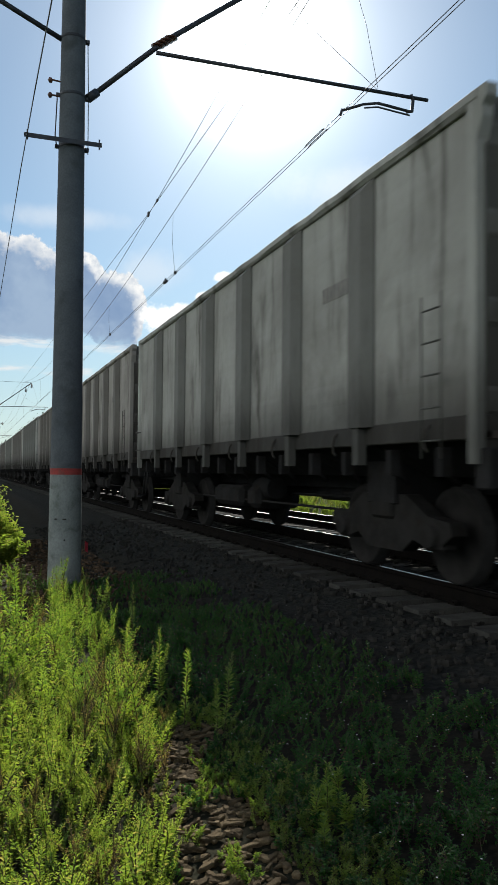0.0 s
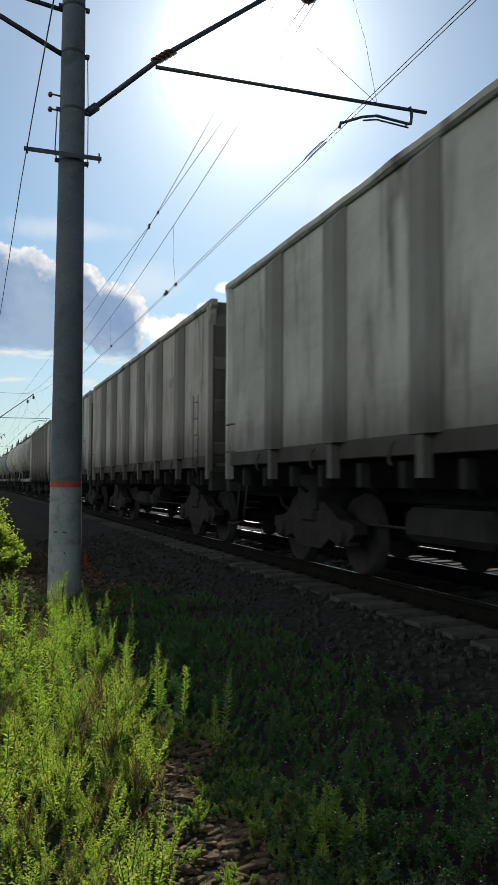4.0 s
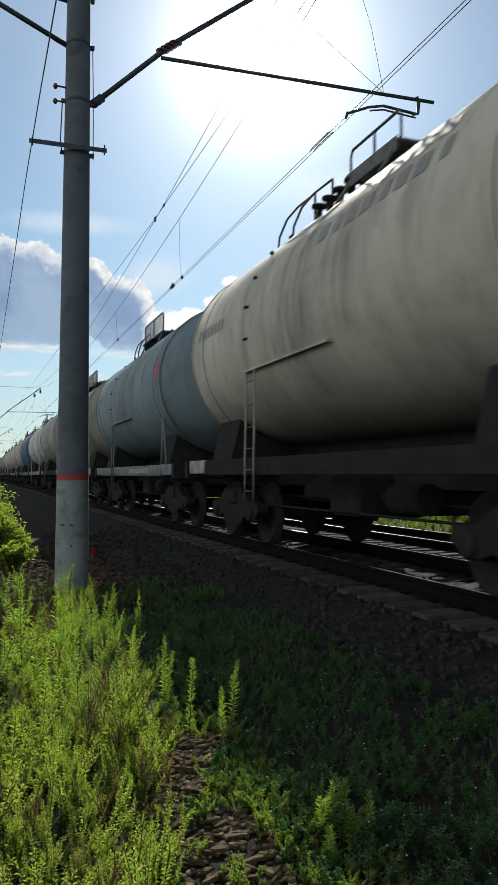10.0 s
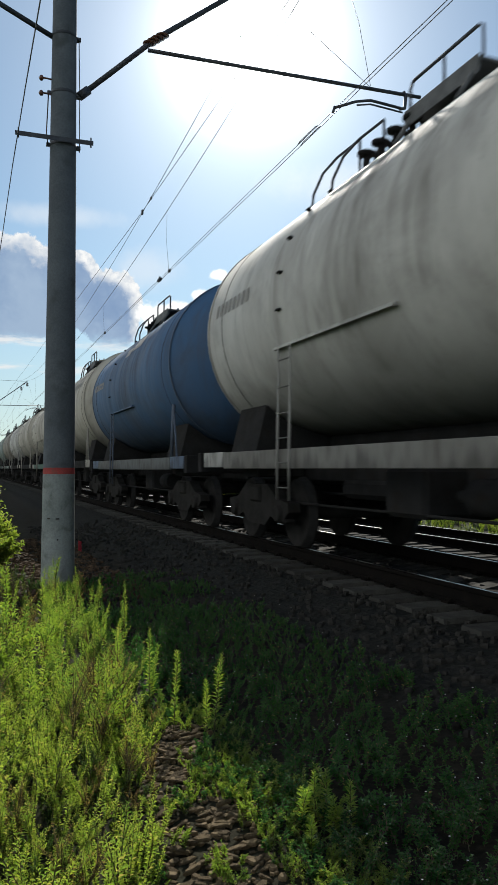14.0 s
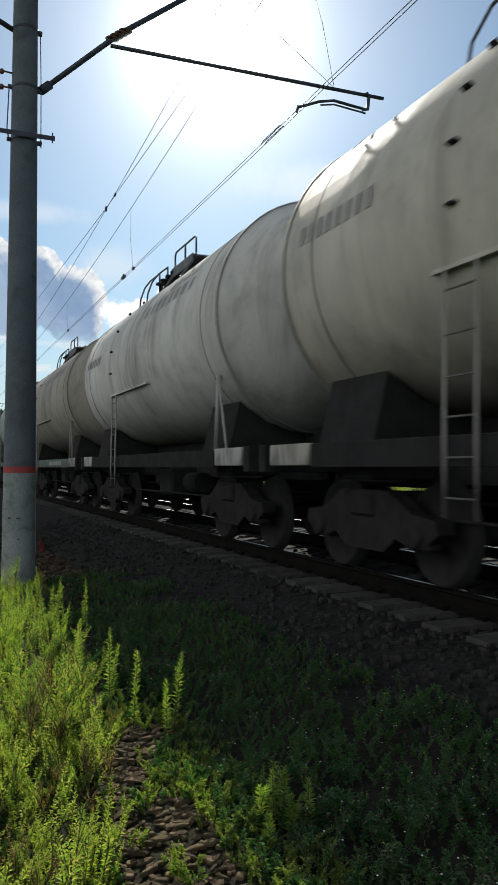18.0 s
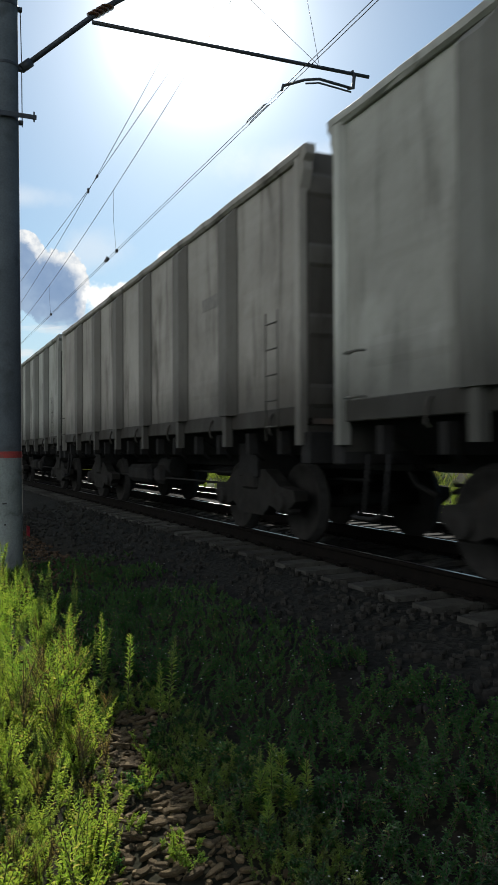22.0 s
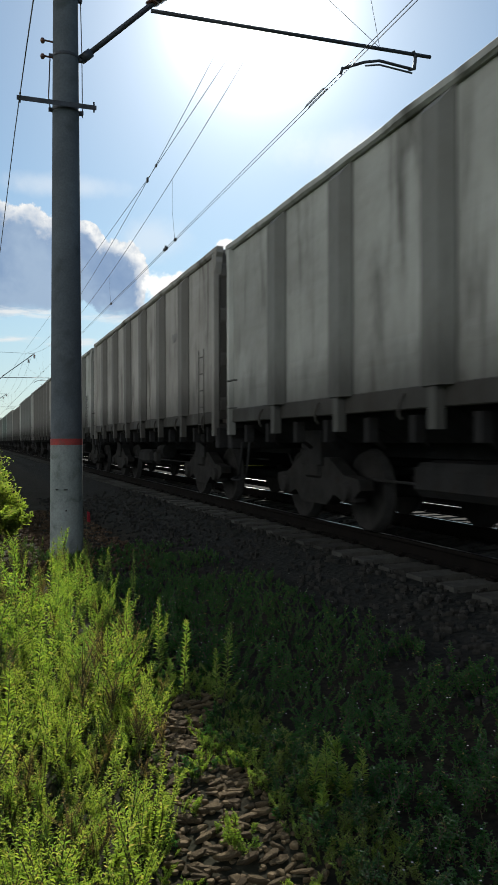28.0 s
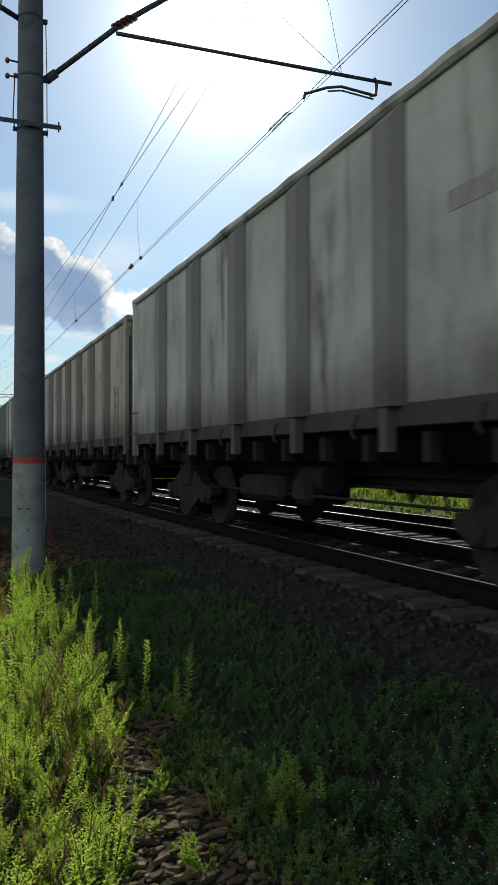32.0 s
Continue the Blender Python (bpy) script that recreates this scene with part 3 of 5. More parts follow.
def build_pole(x, y, foot, near):
    thing = new("catenary_pole")
    thing.location = (x, y, foot)
    b = B()
    lathe(b, [(z, pole_radius(z)) for z in (1.52, 3, 5, 7, 9.75)] + [(9.8, 0.1), (9.8, 0.0)], (0, 0, 0), "z", 32)
    part("shaft", b, "concrete", thing)
    b = B()
    lathe(b, [(-0.5, pole_radius(-0.5) + 0.002), (1.46, pole_radius(1.46) + 0.002)], (0, 0, 0), "z", 32)
    part("whitewashed_foot", b, "whitewash", thing, "worn whitewashed lower shaft")
    b = B()
    lathe(b, [(1.46, pole_radius(1.46) + 0.003), (1.54, pole_radius(1.54) + 0.003)], (0, 0, 0), "z", 32)
    part("painted_band", b, "red_band", thing, "faded red painted band")
    for tag, (x0, z0, x1, z1) in enumerate(((-0.16, 0.89, -0.125, 0.905), (-0.06, 0.885, -0.01, 0.90), (-0.04, 0.62, -0.02, 0.64))):
        b = B()
        box(b, x0, x1, -pole_radius(z0) - 0.012, -pole_radius(z0) + 0.03, z0, z1, 0.003)
        part("wire_staple", b, "wire", thing, "small dark iron staple")
    # cantilever towards the track, sloping up
    b = B()
    pipe(b, [(0.2, 0, 6.46), (1.24, 0, 7.45), (3.95, 0, 9.52)], 0.036, 8)
    pipe(b, [(0.2, 0, 6.46), (0.32, 0, 6.57)], 0.06, 10)
    part("cantilever", b, "galv", thing)
    b = B()
    pipe(b, [(0.12, 0, 9.55), (3.9, 0, 9.52)], 0.012, 6)
    part("tie_rod", b, "galv", thing)
    for s, z in ((1.14, 7.36), (3.55, 9.22)):
        b = B()
        for k in range(4):
            c = Vector((s + 0.06 * k, 0, z + 0.0475 * k))
            lathe(b, [(-0.015, 0.05), (0.0, 0.095), (0.02, 0.055)], c, "z", 14, True)
        part("insulator", b, "porcelain", thing)
    for s, z in ((3.42, 9.08), (3.93, 9.48)):
        b = B()
        tube(b, (s, 0, z), (s, 0, z - 0.46), 0.012, seg=6)
        for k in range(3):
            lathe(b, [(-0.04, 0.06), (0.0, 0.125), (0.04, 0.06)], Vector((s, 0, z - 0.16 - 0.10 * k)), "z", 12, True)
        part("hanging_insulator", b, "porcelain", thing)
    # hinge fitting and clamps on the shaft
    for z in (6.45, 7.22, 5.76, 7.86):
        b = B()
        r = pole_radius(z) + 0.008
        lathe(b, [(z - 0.022, r - 0.008), (z - 0.018, r - 0.002), (z + 0.018, r - 0.002), (z + 0.022, r - 0.008)], (0, 0, 0), "z", 24)
        box(b, r - 0.01, r + 0.045, -0.03, 0.03, z - 0.022, z + 0.022)
        box(b, -r - 0.04, -r + 0.01, -0.025, 0.025, z - 0.02, z + 0.02)
        part("clamp", b, "galv", thing)
    # cross arm on the field side carrying a wire
    b = B()
    box(b, -0.62, 0.36, -0.23, -0.205, 5.765, 5.795)
    box(b, -0.62, 0.36, -0.23, -0.225, 5.735, 5.765)
    part("cross_arm", b, "galv", thing, "angle-iron cross arm")
    for x0 in (-0.58, 0.33):
        b = B()
        tube(b, (x0, -0.215, 5.71), (x0, -0.215, 5.84), 0.010, seg=6)
        part("bolt", b, "galv", thing)
    # feeder bracket on the field side
    b = B()
    pipe(b, [(-0.15, 0, 7.20), (-1.9, 0, 8.0)], 0.035, 8)
    part("bracket_strut", b, "galv", thing)
    b = B()
    pipe(b, [(-0.12, 0, 7.80), (-2.4, 0, 8.10)], 0.03, 8)
    part("bracket_arm", b, "galv", thing)
    # small insulators and earthing lead on the shaft
    for z in (6.62, 6.42):
        b = B()
        tube(b, (-0.16, -0.02, z), (-0.30, -0.02, z + 0.01), 0.012, seg=6)
        lathe(b, [(-0.03, 0.02), (0.0, 0.035), (0.03, 0.02)], (-0.29, -0.02, z), "z", 10, True)
        part("pin_insulator", b, "porcelain", thing)
    b = B()
    pipe(b, [(-0.20, -0.03, 6.4), (-0.22, -0.04, 5.9), (-0.2, -0.05, 5.75)], 0.008, 6)
    pipe(b, [(0.19, 0.0, 7.2), (0.205, -0.01, 6.5), (0.21, -0.02, 5.7)], 0.006, 6)
    part("earth_lead", b, "wire", thing)
    # registration rod over the track, its drop bracket and the steady arm
    b = B()
    pipe(b, [(1.12, 0, 7.26), (5.42, 0, 7.32)], 0.028, 8)
    part("registration_rod", b, "galv", thing)
    b = B()
    pipe(b, [(5.12, 0, 7.36), (5.16, 0, 7.28), (5.14, 0, 7.10), (5.05, 0, 7.08)], 0.028, 8)
    part("drop_bracket", b, "galv", thing)
    b = B()
    pipe(b, [(5.10, 0, 7.09), (4.55, 0, 7.13), (4.30, 0, 7.07), (3.95, 0, 6.92)], 0.022, 8)
    pipe(b, [(5.10, 0.0, 7.03), (4.55, 0.0, 7.07), (4.32, 0, 7.02)], 0.014, 8)
    pipe(b, [(3.95, 0, 6.94), (3.92, 0, 6.84)], 0.02, 6)
    part("steady_arm", b, "galv", thing)
    b = B()
    pipe(b, [(4.55, 0, 7.35), (4.35, 0, 8.3), (3.95, 0, 9.45)], 0.004, 5)
    pipe(b, [(4.55, 0, 7.33), (3.4, 0, 8.1), (2.9, 0, 8.75)], 0.004, 5)
    part("hanger_wire", b, "wire", thing)
    return tagged(thing, "tall round concrete catenary pole with steel arms" if near else "distant concrete catenary pole with steel arms", "pole", "poles of the contact line")


POLE_X, POLE_Y, SPAN = 1.21, 10.67, 64.3
build_pole(POLE_X, POLE_Y, -0.12, True)
far_pole = build_pole(POLE_X + 0.22, POLE_Y + SPAN, -0.1, False)
for k in (2, 3, 4, 5, -1):
    copy_thing(far_pole, pose(POLE_X + 0.22, POLE_Y + SPAN * k, -0.1))
for k in (-1, 0, 1, 2, 3, 4, 5):
    copy_thing(far_pole, pose(14.45, POLE_Y + SPAN * k, -0.35, 0, 0, 180))


def line(name, at, label, r=0.007, lo=-54.0, hi=400.0, n=180):
    """A wire that hangs along the track; at(y) gives x and z."""
    b = B()
    pts = [(at(lo + (hi - lo) * i / n)[0], lo + (hi - lo) * i / n, at(lo + (hi - lo) * i / n)[1]) for i in range(n + 1)]
    pipe(b, pts, r, 5)
    return tagged(new(name, to_mesh(name, b, "wire")), label, "wire", "wires over the track")


def sag(y, top, low, phase=POLE_Y):
    f = ((y - phase) / SPAN) % 1.0
    return low + (top - low) * (2 * f - 1) ** 2


def messenger(y):
    return AXIS - 0.05, sag(y, 9.47, 7.86)


line("contact_wire", lambda y: (AXIS - 0.10, 6.81), "taut copper contact wire over the near track", 0.006)
line("contact_wire", lambda y: (AXIS - 0.04, 6.81), "taut copper contact wire over the near track", 0.006)
line("messenger_wire", messenger, "sagging messenger wire that carries the contact wire", 0.008)
line("feeder_wire", lambda y: (4.62 - 0.015 * min(max(y - 22.0, 0.0), 53.0), 8.6), "feeder wire strung between the poles", 0.0075)
line("feeder_wire", lambda y: (4.60, sag(y, 9.43, 7.85)), "feeder wire strung between the poles", 0.0075)
line("side_wire", lambda y: (0.62, sag(y, 5.66, 5.05)), "thin wire on the field-side cross arms", 0.007)
line("side_wire", lambda y: (-1.1, sag(y, 8.0, 7.3)), "thin wire on the field-side brackets", 0.006)
for y2, z2 in ((10.38, 6.6), ):
    line("contact_wire", lambda y: (10.38, 6.6), "contact wire over the second track", 0.0075)
    line("messenger_wire", lambda y: (10.38, sag(y, 9.1, 7.7)), "messenger wire over the second track", 0.008)

for y in (20.6, 21.7):
    z = sag(y, 9.43, 7.85)
    b = B()
    box(b, 4.585, 4.635, y - 0.05, y + 0.05, min(z, 8.6) - 0.03, max(z, 8.6) + 0.03, 0.008)
    tagged(new("wire_clamp", to_mesh("wire_clamp", b, "galv")), "small clamp where the two feeder wires cross", "clamp")
for y in [4.6, 21.4, 31.9, 42.7, 53.0, 64.0, 84.0, 96.0, 107.0, 118.0, 129.0, -5.0, -17.0]:
    b = B()
    z = messenger(y)[1]
    pipe(b, [(AXIS - 0.05, y, z), (AXIS - 0.06, y - 0.02, (z + 6.8) / 2), (AXIS - 0.07, y - 0.35, 6.82)], 0.004, 5)
    box(b, AXIS - 0.09, AXIS - 0.03, y - 0.40, y - 0.32, 6.78, 6.86)
    tagged(new("dropper", to_mesh("dropper", b, "wire")), "thin dropper wire with a clamp", "dropper", "droppers of the contact line")
for k in (0, 1):
    b = B()
    pipe(b, [(AXIS - 0.10 + 0.06 * k, 11.35, 6.81), (AXIS - 0.10 + 0.06 * k, 11.45, 6.835), (AXIS - 0.10 + 0.06 * k, 12.05, 6.835), (AXIS - 0.10 + 0.06 * k, 12.15, 6.81)], 0.0085, 5)
    tagged(new("wire_clamp", to_mesh("wire_clamp", b, "galv")), "row of small feed clamps on the contact wire", "clamp")
b = B()
box(b, AXIS - 0.11, AXIS - 0.03, 22.0, 22.3, 6.79, 6.85)
box(b, AXIS - 0.09, AXIS - 0.05, 22.1, 22.16, 6.85, 6.91)
tagged(new("wire_clamp", to_mesh("wire_clamp", b, "galv")), "steel clamp joining the two contact wires", "clamp")


# ---- wagons ----
def bogie_meshes():
    out = {}
    b = B()
    side = [(-1.25, 0.50), (-1.22, 0.62), (-0.85, 0.66), (-0.45, 0.86), (0.45, 0.86), (0.85, 0.66), (1.22, 0.62), (1.25, 0.50), (1.02, 0.36), (0.80, 0.36), (0.58, 0.42), (0.36, 0.28), (-0.36, 0.28), (-0.58, 0.42), (-0.80, 0.36), (-1.02, 0.36)]
    extrude(b, side, -0.09, 0.09, "x")
    out["side_frame"] = to_mesh("side_frame", b, "bogie")
    b = B()
    lathe(b, [(-0.065, 0.20), (-0.065, 0.475), (-0.06, 0.50), (-0.03, 0.505), (-0.025, 0.475), (0.06, 0.465), (0.065, 0.44), (0.03, 0.40), (0.015, 0.2), (0.03, 0.14), (0.10, 0.12), (0.10, 0.0)], (0, 0, 0), "x", 22)
    me = to_mesh("wheel", b, ["wheel", "tread"])
    for p in me.polygons:
        if 0.46 < math.hypot(p.center.y, p.center.z) < 0.478:
            p.material_index = 1
    out["wheel"] = me
    b = B()
    tube(b, (-1.05, 0, 0), (1.05, 0, 0), 0.085, seg=14)
    out["axle"] = to_mesh("axle", b, "wheel")
    b = B()
    pipe(b, [(0.085 * math.cos(1.3 * k), 0.085 * math.sin(1.3 * k), 0.26 * k / 28) for k in range(29)], 0.016, 4)
    out["spring"] = to_mesh("spring", b, "bogie")
    b = B()
    box(b, -1.15, 1.15, -0.22, 0.22, 0.60, 0.84, 0.03)
    tube(b, (0, 0, 0.82), (0, 0, 0.97), 0.28, seg=18)
    out["bolster"] = to_mesh("bolster", b, "bogie")
    b = B()
    box(b, -0.09, 0.09, -0.17, 0.17, -0.14, 0.15, 0.03)
    tube(b, (-0.15, 0, 0), (0.1, 0, 0), 0.11, seg=14)
    out["axle_box"] = to_mesh("axle_box", b, "bogie")
    b = B()
    pipe(b, [(-0.85, -0.42, 0.45), (-0.85, 0.42, 0.45)], 0.03, 6)
    box(b, -0.93, -0.77, -0.50, -0.42, 0.32, 0.62)
    box(b, -0.93, -0.77, 0.42, 0.50, 0.32, 0.62)
    out["brake_beam"] = to_mesh("brake_beam", b, "bogie")
    return out


BOGIE = bogie_meshes()


def add_bogie(wagon, y):
    body = part("bogie", BOGIE["bolster"], None, wagon, "black cast-steel freight bogie", pose(0, y, 0))
    for s in (-1, 1):
        part("side_frame", BOGIE["side_frame"], None, body, at=pose(1.02 * s, 0, 0))
        for k in (-0.12, 0.12):
            part("spring", BOGIE["spring"], None, body, at=pose(1.02 * s, k, 0.32))
        for a in (-0.925, 0.925):
            part("wheel", BOGIE["wheel"], None, body, at=pose(0.79 * s, a, 0.475, 0, 0, 0 if s > 0 else 180))
            part("axle_box", BOGIE["axle_box"], None, body, at=pose(1.02 * s, a, 0.475, 0, 0, 0 if s < 0 else 180))
    for a in (-0.925, 0.925):
        part("axle", BOGIE["axle"], None, body, at=pose(0, a, 0.475))
    part("brake_beam", BOGIE["brake_beam"], None, body)
    part("brake_beam", BOGIE["brake_beam"], None, body, at=pose(0, 0, 0, 0, 0, 180))
    return body


def coupler_mesh():
    b = B()
    box(b, -0.09, 0.09, -0.55, 0.1, 0.98, 1.13, 0.02)
    box(b, -0.21, 0.19, 0.08, 0.30, 0.90, 1.22, 0.04)
    box(b, 0.06, 0.2, 0.28, 0.44, 0.95, 1.17, 0.03)
    pipe(b, [(0.24, -0.3, 1.0), (0.26, 0.0, 0.72), (0.26, 0.36, 0.62)], 0.03, 8)
    return to_mesh("coupler", b, "bogie")


COUPLER = coupler_mesh()


def tinted(ob, colour):
    ob.color = (*colour, 1.0)
    return ob


def rungs(x, y0, y1, z0, z1, n, r=0.014):
    b = B()
    for yy in (y0, y1):
        pipe(b, [(x, yy, z0), (x, yy, z1)], r, 6)
    for k in range(n):
        z = z0 + (z1 - z0) * (k + 0.5) / n
        pipe(b, [(x, y0, z), (x, y1, z)], r * 0.8, 6)
    return b


# Gondola: origin on the rail heads, half-way along; y along the train
G_HALF, G_W, G_LOW, G_TOP = 6.55, 1.48, 1.55, 4.10


def gondola_meshes():
    out = {}
    # side sheet with two shallow pressed swages in each of seven bays
    b = B()
    bays = 7
    pitch = (2 * G_HALF - 0.3) / bays
    ys, zs = [], [G_LOW, 1.80, 1.86, 1.98, 2.04, 2.62, 2.70, 2.84, 2.92, 3.44, 3.52, 3.66, 3.74, G_TOP - 0.1]
    for k in range(bays):
        y0 = -G_HALF + 0.15 + k * pitch
        ys += [y0, y0 + 0.30, y0 + 0.36, y0 + pitch - 0.36, y0 + pitch - 0.30]
    ys.append(G_HALF - 0.15)
    ys = [-G_HALF] + ys[1:-1] + [G_HALF]
    swell = {2, 3, 6, 7, 10, 11}
    grid = []
    for j, z in enumerate(zs):
        row = []
        for i, y in enumerate(ys):
            inner = (i % 5) in (2, 3)
            row.append(b.verts.new((-0.006 if (j in swell and inner) else 0.0, y, z)))
        grid.append(row)
    for r0, r1 in zip(grid, grid[1:]):
        for i in range(len(ys) - 1):
            b.faces.new((r0[i], r0[i + 1], r1[i + 1], r1[i]))
    back = [b.verts.new(p) for p in ((0.05, -G_HALF, G_LOW), (0.05, G_HALF, G_LOW), (0.05, G_HALF, G_TOP - 0.1), (0.05, -G_HALF, G_TOP - 0.1))]
    b.faces.new(back)
    out["side_wall"] = to_mesh("side_wall", b, "paint")
    # post: hat section, tapered at its foot, reaching below the sheet
    b = B()
    w0, w1, d = 0.23, 0.13, 0.12
    lo, hi = 1.16, G_TOP - 0.1
    prof = [(0.0, -w0), (-0.02, -w0), (-d, -w1), (-d, w1), (-0.02, w0), (0.0, w0)]
    extrude(b, prof, G_LOW - 0.02, hi, "z")
    for v in b.verts:
        if v.co.z > hi - 0.01 and v.co.x < -0.03:
            v.co.z -= 0.13
    extrude(b, [(-0.01, -0.07), (-d + 0.02, -0.06), (-d + 0.02, 0.06), (-0.01, 0.07)], lo, G_LOW - 0.02, "z")
    out["post"] = to_mesh("post", b, "paint")
    b = B()
    extrude(b, [(0.02, -0.006), (-0.06, -0.006), (-0.07, 0.01), (-0.07, 0.10), (0.02, 0.14)], 1.16, G_TOP - 0.1, "z")
    out["corner_post"] = to_mesh("corner_post", b, "paint")
    b = B()
    outline = [(-0.03, G_TOP - 0.11), (0.07, G_TOP - 0.11), (0.07, G_TOP), (-0.04, G_TOP), (-0.06, G_TOP - 0.02), (-0.06, G_TOP - 0.08)]
    wobble = random.Random(14)
    rings = []
    for k in range(37):
        dx, dz = wobble.uniform(-0.008, 0.008), wobble.uniform(-0.012, 0.006)
        rings.append([b.verts.new((x + (dx if z > G_TOP - 0.1 else 0), -G_HALF + 2 * G_HALF * k / 36, z + (dz if z > G_TOP - 0.1 else 0))) for x, z in outline])
    for u, v in zip(rings, rings[1:]):
        for k in range(6):
            b.faces.new((u[k], u[(k + 1) % 6], v[(k + 1) % 6], v[k]))
    b.faces.new(rings[0][::-1])
    b.faces.new(rings[-1])
    out["top_chord"] = to_mesh("top_chord", b, "paint")
    b = B()
    extrude(b, [(0.0, G_TOP - 0.005), (0.13, G_TOP - 0.005), (0.13, G_TOP - 0.10), (0.07, G_TOP - 0.16), (0.07, G_TOP - 0.24), (0.0, G_TOP - 0.42)], -0.05, 0.06, "x")
    out["chord_end"] = to_mesh("chord_end", b, "paint")
    b = B()
    box(b, -0.02, 0.10, -G_HALF, G_HALF, G_LOW - 0.20, G_LOW, 0.01)
    out["side_sill"] = to_mesh("side_sill", b, "paint")
    # end wall: sheet with stiff horizontal ribs
    b = B()
    box(b, -G_W, G_W, -0.03, 0.03, 1.1, G_TOP - 0.02)
    out["end_wall"] = to_mesh("end_wall", b, "paint")
    for k, z in enumerate((1.65, 2.35, 3.05, 3.75)):
        b = B()
        extrude(b, [(0.03, z - 0.12), (0.055, z - 0.08), (0.055, z + 0.08), (0.03, z + 0.12)], -G_W + 0.05, G_W - 0.05, "x")
        out["end_rib", k] = to_mesh("end_rib", b, "paint")
    b = B()
    box(b, -G_W + 0.02, G_W - 0.02, -G_HALF, G_HALF, 1.36, 1.42)
    out["floor_plate"] = to_mesh("floor_plate", b, "inner")
    b = B()
    box(b, -0.28, 0.28, -6.7, 6.7, 0.86, 1.2, 0.01)
    for yy in (-4.33, 4.33):
        box(b, -1.15, 1.15, yy - 0.3, yy + 0.3, 0.76, 1.2, 0.01)
    out["centre_sill"] = to_mesh("centre_sill", b, "soot")
    b = B()
    box(b, -0.5, 0.5, 0.1, 2.7, 0.70, 0.855, 0.05)
    box(b, -0.22, 0.3, -2.5, -0.7, 0.67, 0.855, 0.06)
    box(b, -0.12, 0.2, -0.7, 0.1, 0.74, 0.855, 0.03)
    out["brake_rigging"] = to_mesh("brake_rigging", b, "soot")
    for k, (y0, y1) in enumerate(((-0.1, 0.4), (0.7, 2.2))):
        b = B()
        box(b, -1.0, -0.35, y0, y1, 0.5, 0.85, 0.08)
        out["equipment_box", k] = to_mesh("equipment_box", b, "soot")
    # hatch door hanging below the floor edge, sloping inwards
    b = B()
    hw = pitch / 2 - 0.13
    extrude(b, [(-1.44, 1.42), (-1.36, 1.42), (-0.72, 1.10), (-0.78, 1.04)], -hw - 0.1, hw + 0.1, "y")
    for yy in (-hw * 0.55, hw * 0.55):
        box(b, -1.47, -1.36, yy - 0.05, yy + 0.05, 1.05, 1.30)
        pipe(b, [(-1.44, yy, 1.12), (-1.25, yy, 0.98)], 0.025, 6)
    out["hatch"] = to_mesh("hatch", b, "soot")
    b = B()
    pipe(b, [(-1.50, -0.03, 1.50), (-1.53, -0.02, 1.46), (-1.54, 0.0, 1.38), (-1.52, 0.03, 1.30), (-1.50, 0.0, 1.26)], 0.014, 6)
    out["latch"] = to_mesh("latch", b, "frame_paint")
    b = B()
    box(b, -1.5, 1.5, -0.1, 0.1, 0.95, 1.28, 0.015)
    out["end_beam"] = to_mesh("end_beam", b, "soot")
    out["stiles"] = to_mesh("stiles", rungs(-1.60, -0.15, 0.15, 1.2, 2.6, 0, 0.010), "paint")
    b = B()
    pipe(b, [(0, -0.15, 0), (0, 0.15, 0)], 0.009, 6)
    out["rung"] = to_mesh("rung", b, "paint")
    b = B()
    pipe(b, [(-1.5, 0, 0.55), (-1.62, 0, 0.5), (-1.62, 0.32, 0.5), (-1.5, 0.32, 0.55)], 0.018, 6)
    pipe(b, [(-1.5, 0, 0.55), (-1.45, 0, 1.05)], 0.018, 6)
    pipe(b, [(-1.5, 0.32, 0.55), (-1.45, 0.32, 1.05)], 0.018, 6)
    out["step"] = to_mesh("step", b, "soot")
    b = B()
    tube(b, (-0.75, -0.35, 0.82), (-0.75, 0.35, 0.82), 0.17, seg=16)
    tube(b, (-0.75, 0.35, 0.82), (-0.75, 0.62, 0.82), 0.06, seg=10)
    out["brake_cylinder"] = to_mesh("brake_cylinder", b, "soot")
    b = B()
    tube(b, (0.7, 0.45, 0.84), (0.7, 1.95, 0.84), 0.2, seg=16)
    out["air_tank"] = to_mesh("air_tank", b, "soot")
    b = B()
    pipe(b, [(-0.45, -6.2, 0.75), (-0.45, 6.2, 0.75)], 0.02, 6)
    pipe(b, [(-0.9, -4.2, 0.62), (-0.9, 4.2, 0.62)], 0.018, 6)
    out["brake_pipe"] = to_mesh("brake_pipe", b, "soot")
    b = B()
    pipe(b, [(-1.66, -0.12, 0), (-1.66, 0.12, 0)], 0.012, 6)
    pipe(b, [(-1.66, -0.12, 0), (-1.6, -0.12, 0)], 0.012, 6)
    pipe(b, [(-1.66, 0.12, 0), (-1.6, 0.12, 0)], 0.012, 6)
    out["grab_iron"] = to_mesh("grab_iron", b, "paint")
    # blocks where stencilled numbers are
    b = B()
    for k in range(8):
        box(b, -0.004, 0.0, k * 0.16, k * 0.16 + 0.10, 0, 0.24)
    out["stencil_bars"] = to_mesh("stencil_bars", b, "mark_dark")
    return out, pitch


GOND, BAY = gondola_meshes()


